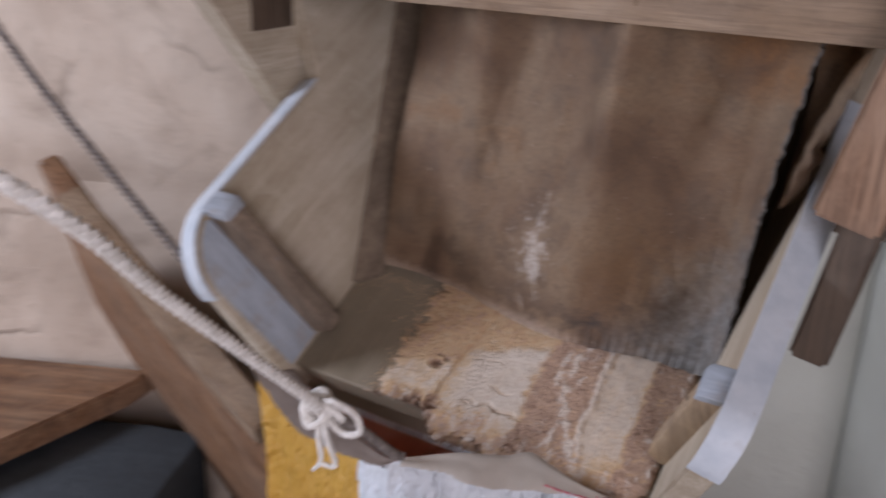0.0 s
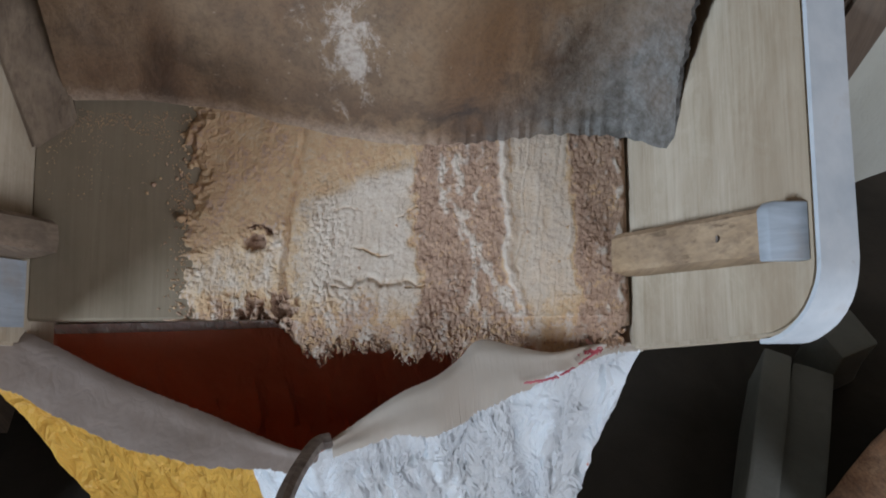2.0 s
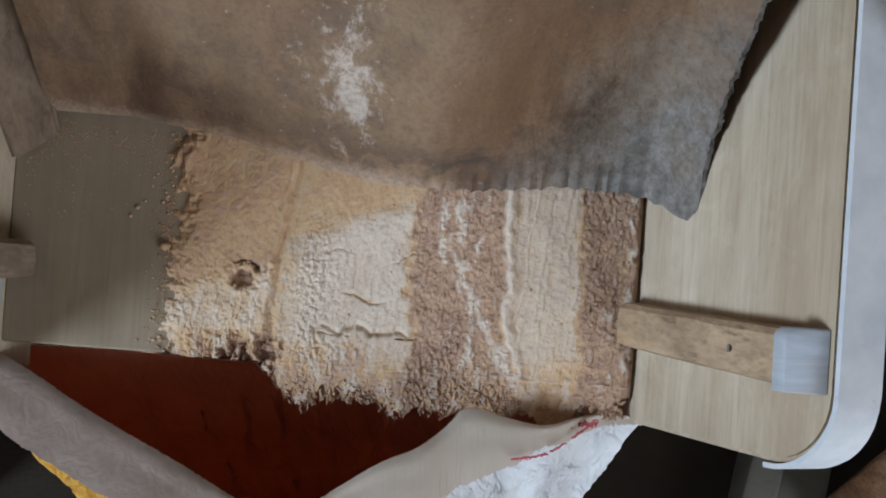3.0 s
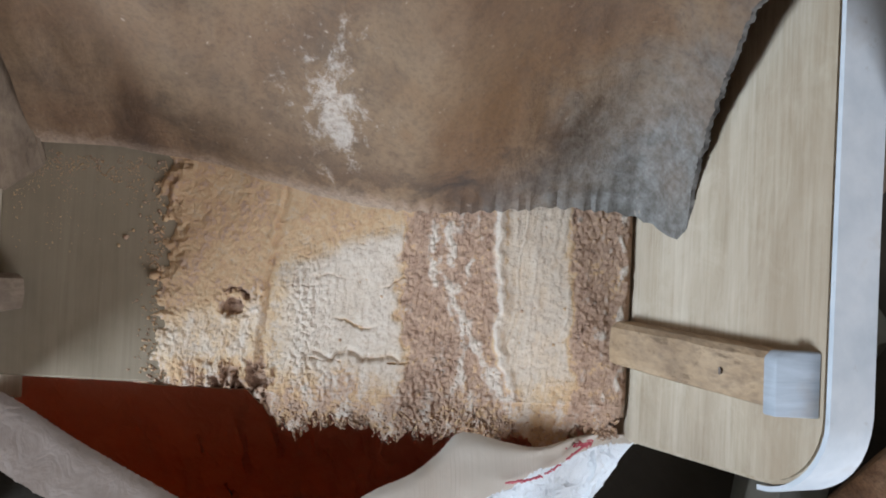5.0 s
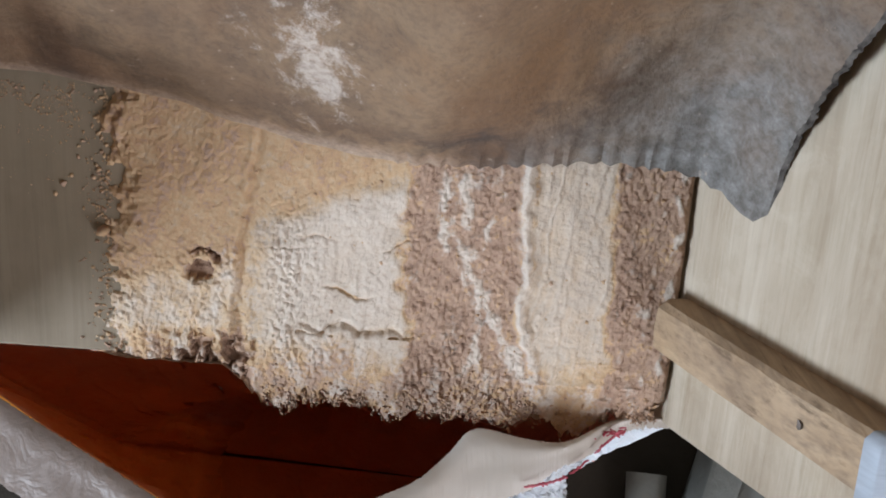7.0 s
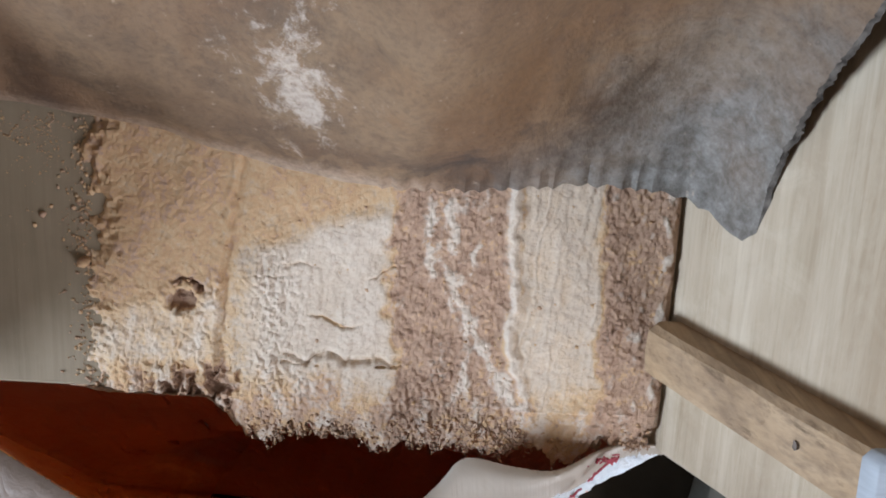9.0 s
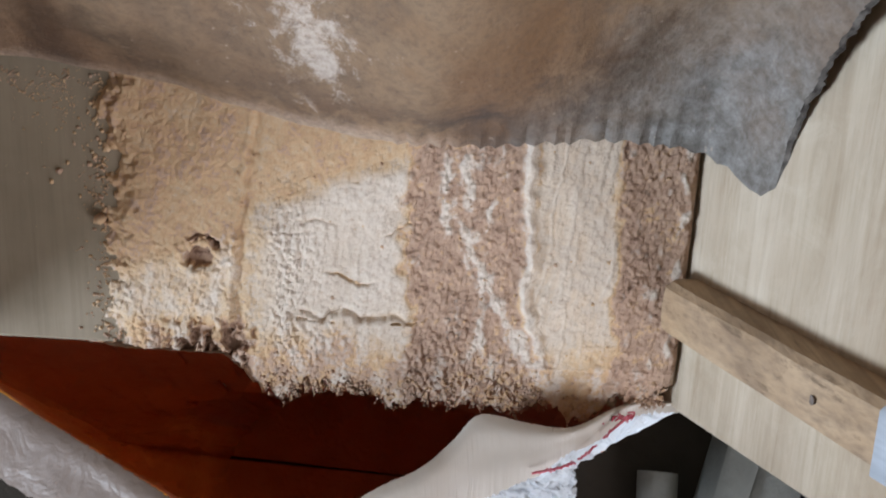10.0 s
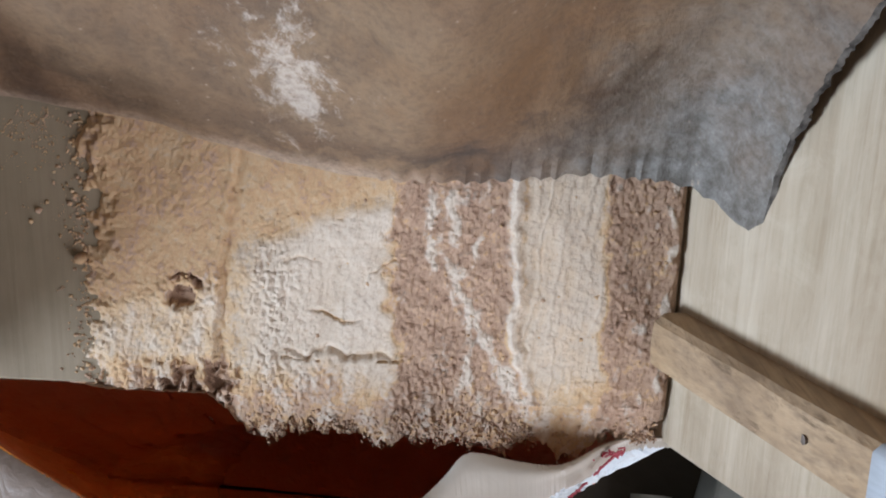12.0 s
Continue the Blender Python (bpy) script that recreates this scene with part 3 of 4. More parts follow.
cleat(WIDTH, R_WAY, (0.0235, 0.0195), (0.0490, 0.0450), 0.006, 0.133, 0.0172, 1, right_board, 0.74, WOOD_CLEAT)
cleat(0.0, L_WAY, (0.037, 0.037), (0.060, 0.060), 0.006, 0.164, 0.027, -1, left_board, 0.6, WOOD_RUNNER)

# batten in the left corner of the chute, leaning back
def batten():
    """A flat strip widening upwards, its outer edge along the side board."""
    foot, run = Vector((0.0005, 0.104, 0.003)), Vector((-0.36, 1.75, 1.0))
    across = Vector((0.0275, 0.018, 0.0))
    back = across.cross(run).normalized() * 0.014
    if back.y < 0:
        back = -back
    bm = bmesh.new()
    rings = []
    for i in range(13):
        k = 0.22 * i / 12
        a = foot + run * k
        b = a + across * (1 + 5.0 * k)
        rings.append([bm.verts.new(p + 0.0007 * noise.noise_vector(p * 40)) for p in (a, b, b + back, a + back)])
    for r0, r1 in zip(rings, rings[1:]):
        for q in range(4):
            bm.faces.new((r0[q], r0[(q + 1) % 4], r1[(q + 1) % 4], r1[q]))
    bm.faces.new(rings[0][::-1])
    bm.faces.new(rings[-1])
    bmesh.ops.recalc_face_normals(bm, faces=bm.faces)
    bmesh.ops.bevel(bm, geom=[e for e in bm.edges if e.calc_face_angle(0) > 0.6], offset=0.002, segments=2, affect="EDGES")
    return bm


part("batten", batten(), WOOD_BATTEN, chute, "narrow corner batten leaning against the side board")
# added thin sheet: flour and window light on the board put into its colour
bm = prism_bm([(-0.004, 0.004)] + [q for q in rounded(L_FRONT - 0.004, -0.006, 0.2, 0.058)[1:-2] if q[0] < 0.034] + [(0.036, L_FRONT - 0.009), (0.036, 0.004)], (0.0006, 0, 0), (0, 1, 0), L_WAY, Vector((0.0016, 0, 0)), 0)
part("floured_lit_face", bm, WHITENED, left_board, "thin added sheet for the board's floured, window-lit lower face")

# ---- flour on the chute floor ----
FLAP_FOOT = [(0.0, 0.1365, 0.004), (0.03, 0.1350, 0.006), (0.068, 0.1345, 0.007), (0.102, 0.1300, 0.008), (0.130, 0.1262, 0.008), (0.158, 0.1180, 0.008), (0.192, 0.1102, 0.008), (0.217, 0.1060, 0.008),
             (0.240, 0.1045, 0.009), (0.268, 0.1052, 0.009), (0.298, 0.1080, 0.009), (0.318, 0.1105, 0.009), (0.342, 0.1098, 0.009), (0.361, 0.1080, 0.011), (0.371, 0.1030, 0.018), (0.379, 0.0960, 0.032), (0.386, 0.0925, 0.044)]


def near(x, a, b, soft):
    """1 between a and b, falling to 0 over soft on both sides."""
    return max(0.0, min(1.0, (x - a) / soft + 0.5)) * max(0.0, min(1.0, (b - x) / soft + 0.5))


def clamp(x):
    return max(0.0, min(1.0, x))


def flour_at(u, v):
    """Bran with painted-in shade, white, height and packing of the flour at a place of the chute's floor."""
    wig = 0.007 * noise.fractal(Vector((u * 30, v * 24, 1)), 0.8, 2, 4) + 0.004 * noise.noise(Vector((u * 170, v * 170, 6)))
    x = u + wig
    lean = u + 0.10 * (0.1 - v) + 0.4 * wig
    left, packed = near(x, 0.0, 0.163, 0.008), near(x, 0.163, 0.236, 0.008)
    groove = math.exp(-((lean - 0.1655) / 0.0022) ** 2)
    split = 0.2895 + 0.05 * max(0.0, 0.10 - v) + 0.25 * max(0.0, 0.03 - v)
    ends = 0.331 + 0.10 * max(0.0, 0.035 - v)
    brown, ribbed, last = near(x, 0.236, split, 0.006), near(u + 0.3 * wig, split, ends, 0.005), near(x, ends, 0.4, 0.006)
    patch = noise.fractal(Vector((u * 38, v * 30, 8)), 0.8, 2, 4)
    torn = noise.noise(Vector((u * 160, v * 60, 3))) + 0.45 * noise.noise(Vector((u * 420, v * 300, 9)))
    # peach above a slanting line, white packed flour below: pigment plus painted shadow edge
    shadow_line = 0.074 + 0.30 * (u - 0.168) + 0.008 * patch
    below = clamp((shadow_line - v) / 0.012 + 0.5)
    low = clamp((0.040 + 0.25 * (u - 0.10) - v + 0.008 * patch) / 0.016 + 0.5)
    bran_and_shading = left * (0.42 + 0.16 * patch) + packed * (0.40 - 0.24 * below + 0.08 * patch) + brown * (0.60 + 0.14 * patch) + ribbed * 0.12 + last * (0.60 + 0.14 * patch)
    bran_and_shading -= 0.16 * left * low
    # pinkish brown towards the lip: the sack's red bounce put into the colour
    foot = clamp((0.018 + 0.012 * patch - v) / 0.018)
    cream = foot * near(u, 0.262, 0.325, 0.02)
    bran_and_shading += (0.68 - bran_and_shading) * foot * 0.8 - 0.22 * cream
    # a little browner along the groove
    bran_and_shading += 0.10 * groove
    # white streaks carried down through the brown
    vein = x - 0.2615 - 0.55 * max(0.0, 0.066 - v) - 0.004 * noise.noise(Vector((v * 90, 2, 7)))
    second = x - 0.252 - 0.30 * max(0.0, 0.085 - v)
    third = x - 0.276 + 0.10 * max(0.0, 0.09 - v)
    white = brown * clamp(0.10 + 0.5 * (torn + 0.7 * patch - 0.15))
    white = max(white, (0.85 + 0.8 * torn) * math.exp(-(vein / 0.0042) ** 2), (0.45 + 1.0 * torn) * math.exp(-(second / 0.0030) ** 2), (0.35 + 1.0 * torn) * math.exp(-(third / 0.0030) ** 2))
    straight = u + 0.4 * wig
    ridge = math.exp(-((straight - split) / 0.0030) ** 2)
    white = max(white, (0.95 + 0.35 * torn) * ridge)
    white = max(white, last * clamp((noise.noise(Vector((u * 210, v * 110, 12))) - 0.05) * 2.5) * (0.35 + 0.5 * near(x, 0.350, 0.4, 0.008)))
    streak = noise.noise(Vector((lean * 330, v * 8, 21))) + 0.5 * noise.noise(Vector((lean * 800, v * 14, 5)))
    white = max(white, packed * below * (0.66 + 0.25 * patch) * clamp((u - 0.158 + 0.010 * torn) / 0.022), left * low * 0.5 * (0.8 + 0.8 * torn), ribbed * (0.40 + 0.22 * streak + 0.12 * patch))
    white = white * (1 - 0.75 * foot) + foot * clamp(0.22 + 0.5 * torn)
    loose = clamp(1 - abs(u - 0.180) / 0.022) * clamp((0.095 - v) / 0.02)
    rough = left * (0.5 + 0.5 * low) + packed * (0.22 + 1.2 * loose) + brown * 0.95 + ribbed * 0.25 + last * 0.9 + 0.3 * foot
    warp = 0.6 * noise.noise_vector(Vector((u * 240, v * 240, 2)))
    cell = noise.voronoi(Vector((u * 300, v * 265, 0.5)) + warp)[0]
    cell2 = noise.voronoi(Vector((u * 640, v * 600, 4.5)) + warp)[0]
    # clod tops paler, gaps darker: crevice shade put into the colour
    bran_and_shading += (0.18 - 0.42 * max(0.0, 0.62 - cell[0])) * (brown + last) + 0.12 * (cell2[0] - 0.45) * (left + brown + last)
    clods = (0.55 - cell[0]) * 0.0014 * (0.45 + 0.9 * max(0.0, 0.5 + patch)) + (0.5 - cell2[0]) * 0.0010
    h = 0.0042 + rough * clods + 0.0011 * patch + 0.0007 * white + 0.0020 * ridge * (1 + 0.6 * torn)
    h += ribbed * (0.00030 * streak + 0.00015 * torn) + packed * 0.00022 * streak
    h -= 0.0009 * brown + 0.0013 * groove - 0.0010 * math.exp(-((lean - 0.1615) / 0.002) ** 2)
    return bran_and_shading, white, h, packed


def flour_bed():
    bm = bmesh.new()
    l_bran_and_shading, l_white = bm.verts.layers.float.new("bran_and_shading"), bm.verts.layers.float.new("white")
    nu, nv = 520, 330
    rows = []
    for j in range(nv + 1):
        row = []
        v = -0.036 + 0.211 * j / nv
        shore = 0.0985 + 0.0075 * noise.fractal(Vector((v * 48, 1.7, 0)), 0.7, 2, 5) - 0.03 * max(0.0, 0.05 - v)
        for i in range(nu + 1):
            u = 0.083 + 0.2815 * i / nu
            rag = noise.noise(Vector((u * 260, v * 260, 4)))
            edge = (u - shore) / 0.005 + 1.1 * noise.fractal(Vector((u * 170, v * 170, 14)), 0.7, 2.1, 3)
            bran_and_shading, white, h, packed = flour_at(u, v)
            if packed > 0.1 and 0.018 < v < 0.086 and u > 0.185:
                # cracks across the packed part, their shade put into the colour too
                bend = 0.008 * noise.fractal(Vector((u * 34, v * 10, 9)), 0.9, 2.2, 5)
                c = (v + bend) / 0.024 + 0.25
                line = abs(c - round(c)) * 0.024
                strong = clamp(noise.noise(Vector((u * 30, round(c) * 3.7, 5))) * 2.2 + 0.5)
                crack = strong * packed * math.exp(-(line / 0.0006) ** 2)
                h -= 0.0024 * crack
                bran_and_shading += 0.35 * crack
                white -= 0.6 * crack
            # a slip torn open near the lip, its inside shaded in the colour
            slip = abs(v - 0.021 - 0.006 * noise.fractal(Vector((u * 60, 3, 2)), 0.9, 2.1, 4)) / 0.0016
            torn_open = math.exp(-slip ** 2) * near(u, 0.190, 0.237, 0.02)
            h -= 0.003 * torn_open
            bran_and_shading += 0.25 * torn_open
            # a dent coloured like the stained floor; crevice shade in the crescent's colour
            px, py = u + 0.0016 * noise.noise(Vector((u * 400, v * 400, 1))), v + 0.0016 * noise.noise(Vector((u * 400, v * 400, 6)))
            dent = math.hypot((px - 0.1395) / 0.0070, (py - 0.0465) / 0.0052)
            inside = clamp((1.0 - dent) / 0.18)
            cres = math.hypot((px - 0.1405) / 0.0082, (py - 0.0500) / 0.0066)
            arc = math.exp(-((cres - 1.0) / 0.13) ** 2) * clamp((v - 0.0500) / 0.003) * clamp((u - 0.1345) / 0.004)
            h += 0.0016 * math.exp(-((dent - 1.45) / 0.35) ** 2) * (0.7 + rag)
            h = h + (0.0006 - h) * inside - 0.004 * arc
            bran_and_shading += 0.62 * inside * (0.8 + 0.4 * rag) + 0.6 * arc
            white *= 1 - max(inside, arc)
            if u < 0.172 and v < 0.020:
                gaps = 0.18 + noise.fractal(Vector((u * 200, v * 150, 3)), 0.8, 2.1, 4)
                bare = clamp(gaps * 4) * clamp((0.020 - v) / 0.010) * clamp((u - 0.112) / 0.02) * clamp((0.166 + 0.2 * v - u) / 0.006)
                h += (0.0011 - h) * bare
                bran_and_shading += 0.42 * bare
                white *= 1 - bare
            right_edge = clamp((0.3648 + 0.0012 * rag - u) / 0.0025)
            h = h * clamp(0.12 + 0.4 * edge) * (0.35 + 0.65 * right_edge) if edge > 0 else -0.0008
            y = v
            if v < 0:
                over = clamp((u - 0.150) / 0.02)
                gust = noise.fractal(Vector((u * 42, 0.3, 5)), 0.9, 2.1, 6)
                reach = over * (0.012 + 0.016 * (0.45 + gust) + 0.004 * noise.noise(Vector((u * 330, 1, 8))) + 0.0025 * noise.noise(Vector((u * 700, 1, 3)))) * (0.35 + 0.65 * min(1, (0.372 - u) / 0.05))
                drop = min(-v, max(0.0005, reach))
                y = -drop
                h = h * (1 - 0.6 * min(1, drop / 0.03)) - 4.5 * drop * drop - 0.0006
            vt = bm.verts.new((u, y, h))
            vt[l_bran_and_shading], vt[l_white] = bran_and_shading, white
            row.append(vt)
        rows.append(row)
    for r0, r1 in zip(rows, rows[1:]):
        for i in range(nu):
            quad = (r0[i], r0[i + 1], r1[i + 1], r1[i])
            if max(q.co.z for q in quad) > -0.0007 or r0[i].co.y < 0:
                bm.faces.new(quad)
    return bm


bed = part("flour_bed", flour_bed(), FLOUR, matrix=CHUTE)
tagged(bed, "fresh coarse flour in tan, cream and brown streaks sliding down the chute", "flour", kind="stuff")


BALL = bmesh.new()
bmesh.ops.create_icosphere(BALL, subdivisions=1, radius=1.0)
BALL_V = np.array([vt.co[:] for vt in BALL.verts])
BALL_F = np.array([[vt.index for vt in f.verts] for f in BALL.faces])
BALL.free()


def crumb_mesh(name, places, matrix=None, bran_and_shading=(0.35, 0.6), pale=(0.0, 0.1)):
    """Many small uneven crumbs in one mesh, from rows of (centre, radius)."""
    rng = np.random.default_rng(5)
    verts, faces = [], []
    for i, (c, r) in enumerate(places):
        shape = BALL_V * rng.uniform(0.6, 1.25, (len(BALL_V), 1)) * rng.uniform(0.75, 1.25, 3)
        verts.append(shape * r + np.array(c))
        faces.append(BALL_F + i * len(BALL_V))
    me = bpy.data.meshes.new(name)
    me.from_pydata(np.concatenate(verts).tolist(), [], np.concatenate(faces).tolist())
    me.materials.append(FLOUR)
    for key, (low, high) in (("bran_and_shading", bran_and_shading), ("white", pale)):
        layer = me.attributes.new(key, "FLOAT", "POINT")
        layer.data.foreach_set("value", np.repeat(rng.uniform(low, high, len(places)), len(BALL_V)))
    me.polygons.foreach_set("use_smooth", [True] * len(me.polygons))
    ob = new(name, me)
    if matrix is not None:
        ob.matrix_basis = matrix
    return ob


def crumbs():
    rng = random.Random(4)
    out = []
    for _ in range(520):
        v = rng.uniform(0.0, 0.128)
        u = 0.0935 - abs(rng.gauss(0, 0.006)) + 0.004
        if rng.random() < 0.4:
            u = rng.uniform(0.1, 0.36)
        r = rng.choice((0.0003, 0.0004, 0.0005, 0.0006, 0.0008, 0.0011))
        out.append(((u, v, 0.0003 + (0.004 if u > 0.105 else 0)), r))
    for c, r in (((0.0935, 0.062, 0.002), 0.0038), ((0.135, 0.052, 0.004), 0.003), ((0.075, 0.083, 0.0003), 0.0016), ((0.079, 0.087, 0.0003), 0.0013), ((0.071, 0.078, 0.0003), 0.0012)):
        out.append((c, r))
    for _ in range(2200):
        u, v = rng.uniform(0.004, 0.09), 0.132 - abs(rng.gauss(0, 0.010)) - 0.05 * rng.random() ** 6
        if noise.fractal(Vector((u * 70, v * 70, 2)), 0.8, 2, 4) > 0.02:
            out.append(((u, v, 0.0002), 0.00012 + 0.0005 * rng.random() ** 3))
    return out


tagged(crumb_mesh("flour_crumbs", crumbs(), CHUTE), "loose crumbs of flour scattered on the chute floor", "flour", kind="stuff")


def spill():
    """Loose flour pouring off the lip in thin curtains and falling away in a curve."""
    rng = random.Random(8)
    out = []
    for _ in range(420):
        u = rng.uniform(0.168, 0.360)
        gust = max(0.0, 0.5 + noise.fractal(Vector((u * 42, 0.3, 5)), 0.9, 2.1, 6))
        start = 0.004 + 0.012 * rng.random()
        length = (0.004 + 0.016 * gust * rng.random()) * (0.5 if u > 0.335 else 1.0)
        sway = rng.gauss(0, 0.0012)
        for q in range(18):
            k = q / 17
            d = start + length * k
            w = 0.0008 - 4.5 * d * d + rng.gauss(0, 0.0008)
            out.append(((u + sway * k + rng.gauss(0, 0.0009), -d, w), (0.0014 - 0.0009 * k) * rng.uniform(0.4, 1.1)))
    return out


tagged(crumb_mesh("flour_spill", spill(), CHUTE, (0.5, 0.72), (0.05, 0.4)), "loose flour tumbling over the chute lip into the sack", "flour", kind="stuff")


# ---- the hide flap ----
def flap():
    bm = bmesh.new()
    nu, nh = 170, 230
    rows = []
    for j in range(nh + 1):
        h = j / nh
        row = []
        for i in range(nu + 1):
            s = i / nu
            u0 = 0.022 + 0.365 * s
            v0, w0 = lerp_table(FLAP_FOOT, u0)
            foot = at_chute(u0, v0, w0 + 0.001)
            top_x = 0.047 + 0.376 * s
            top_y = 0.165 - 0.07 * s
            z = foot.z + (1.215 - foot.z) * h
            x = foot.x + (top_x - foot.x) * (h * h if s > 0.5 else h * (0.3 + 0.7 * h))
            e = h * h * (3 - 2 * h)
            y = foot.y + (top_y - foot.y) * e
            away = 1 - math.exp(-h * 9)
            y = foot.y + (top_y - foot.y) * e * 0.6 + away * (0.004 + 0.035 * max(0.0, s - 0.5) * 2)
            y += away * (0.012 * math.sin(s * 15 + 0.8 + h) * (0.25 + 0.75 * h) + 0.005 * math.sin(s * 31 + 2 + 2 * h) * h) * (1 - 0.7 * max(0.0, s - 0.75) * 4 * (1 - h))
            y -= away * 0.019 * math.exp(-((s - 0.6 - 0.05 * h) / 0.07) ** 2) * (0.3 + h)
            y += away * 0.005 * noise.fractal(Vector((x * 16, z * 9, 1)), 0.7, 2, 4)
            # puckered hem
            hem = math.exp(-(h / 0.05) ** 2)
            if 0.23 < u0 < 0.372:
                y -= 0.0010 * hem * math.sin(u0 * 740 + 3.0 * noise.noise(Vector((u0 * 70, 0, 0))))
                z += 0.0005 * hem * math.sin(u0 * 345)
            if s > 0.98:
                x += (0.0034 * noise.fractal(Vector((z * 80, 4, 2)), 0.8, 2, 5) + 0.0016 * noise.noise(Vector((z * 620, 2, 1)))) * (s - 0.98) / 0.02 * away
            row.append(bm.verts.new((x, y, z)))
        rows.append(row)
    for r0, r1 in zip(rows, rows[1:]):
        for i in range(nu):
            f = bm.faces.new((r0[i], r0[i + 1], r1[i + 1], r1[i]))
            f.material_index = 1 if i == nu - 1 else 0
    got = bmesh.ops.extrude_face_region(bm, geom=bm.faces[:])
    for g in got["geom"]:
        if isinstance(g, bmesh.types.BMVert):
            g.co += Vector((0, 0.0028, 0.0))
    return bm


hide = tagged(empty("hide_flap"), "brown and grey leather flap dusted with flour, nailed under the beam", "flap")
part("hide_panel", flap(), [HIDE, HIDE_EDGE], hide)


def torn_scrap():
    bm = bmesh.new()
    rows = []
    for j in range(14):
        k = j / 13
        z = 1.19 - 0.13 * k
        wide = 0.03 * (1 - k) ** 0.7 + 0.006 + 0.006 * noise.fractal(Vector((k * 9, 2, 1)), 0.8, 2, 3)
        row = []
        for i in range(5):
            e = i / 4
            row.append(bm.verts.new((0.413 - 0.012 * k + wide * e, 0.125 + 0.012 * math.sin(e * 3 + k * 4), z)))
        rows.append(row)
    for r0, r1 in zip(rows, rows[1:]):
        for i in range(4):
            bm.faces.new((r0[i], r0[i + 1], r1[i + 1], r1[i]))
    got = bmesh.ops.extrude_face_region(bm, geom=bm.faces[:])
    for g in got["geom"]:
        if isinstance(g, bmesh.types.BMVert):
            g.co.y += 0.0025
    return bm


part("torn_scrap", torn_scrap(), HIDE, hide, "torn pale scrap of hide beside the flap")

# ---- the frame that carries flap and chute ----
housing = tagged(empty("mill_housing"), "brown wooden beam and panels of the mill housing over the chute", "mill")
part("beam", box_bm((-0.20, 0.092, 1.205), (2.75, 0.19, 1.33), 0.004, 2, 0.0015, 5), WOOD_BEAM, housing)
part("rail", box_bm((-0.12, 0.078, 1.192), (0.62, 0.0915, 1.226), 0.002, 2, 0.001, 5), WOOD_BEAM, housing, "thin wooden rail holding the flap")
# added panel: its dark colour stands for the shade behind the flap
part("back_panel", box_bm((-0.20, 0.56, 0.9), (0.44, 0.59, 1.30), 0.003), WOOD_DARK, housing, "dark panel added behind the flap, coloured for the shade inside the housing")
part("top_board", box_bm((-0.2, 0.192, 1.30), (0.5, 1.05, 1.325), 0.003), WOOD_DARK, housing)


# ---- the sack under the lip ----
# rim, seen from above: along the chute's lip and round the front
RIM = [(-0.050, -0.004, 0.862), (-0.004, -0.006, 0.846), (0.062, -0.038, 0.843), (0.119, -0.065, 0.850), (0.172, -0.091, 0.859), (0.188, -0.090, 0.862), (0.2255, -0.0645, 0.867), (0.2478, -0.0525, 0.867),
       (0.2612, -0.040, 0.865), (0.2735, -0.0275, 0.865), (0.296, -0.030, 0.861), (0.3165, -0.030, 0.855), (0.338, -0.019, 0.844), (0.352, -0.015, 0.840), (0.372, -0.014, 0.838)]
RIM_LINE = smooth_line(RIM, 14)
NOTCH = 70
BACK_LINE = smooth_line([RIM[-1], (0.376, 0.004, 0.820), (0.36, 0.022, 0.805), (0.27, 0.030, 0.80), (0.17, 0.032, 0.80), (0.06, 0.026, 0.805), (-0.02, 0.016, 0.82), RIM[0]], 24)[1:-1]
LOOP = RIM_LINE + BACK_LINE


def belly(p, k):
    """The sack's wall at depth k (0 at the rim, 1 at the ground) under the rim place p."""
    c = Vector((0.17, -0.02, 0))
    d = Vector((p.x - c.x, p.y - c.y))
    a = math.atan2(d.y / 0.5, d.x)
    wide = 0.165 + 0.05 * min(1, max(0, k - 0.2) * 2.5)
    deep = 0.34 + 0.32 * min(1, max(0, k - 0.3) * 2.5)
    lower = Vector((c.x + wide * math.cos(a), c.y - 0.035 + deep * wide * math.sin(a)))
    e = 1 - (1 - min(1, k * 1.5)) ** 2
    x, y = p.x + (lower.x - p.x) * e, p.y + (lower.y - p.y) * e
    tuck = 1 - 0.22 * max(0, (k - 0.85) / 0.15) ** 2
    z = p.z * (1 - k) + 0.012 * k
    crease = 0.006 * min(1, k * 8) * noise.fractal(Vector((a * 5, z * 7, 1)), 0.7, 2, 4) + 0.004 * min(1, k * 8) * noise.noise(Vector((a * 16, z * 5, 4)))
    open_k = min(1, k * 14)
    crease -= open_k * (0.007 * abs(noise.noise(Vector((a * 8 + z * 5, z * 9, 5)))) + 0.0045 * abs(noise.noise(Vector((a * 19 - z * 9, z * 21, 8)))) + 0.0022 * abs(noise.noise(Vector((a * 45, z * 60, 2)))) - 0.002)
    v = Vector((c.x + (x - c.x) * tuck, c.y + (y - c.y) * tuck, z))
    n = Vector((v.x - c.x, v.y - c.y, 0)).normalized()
    return v + n * crease


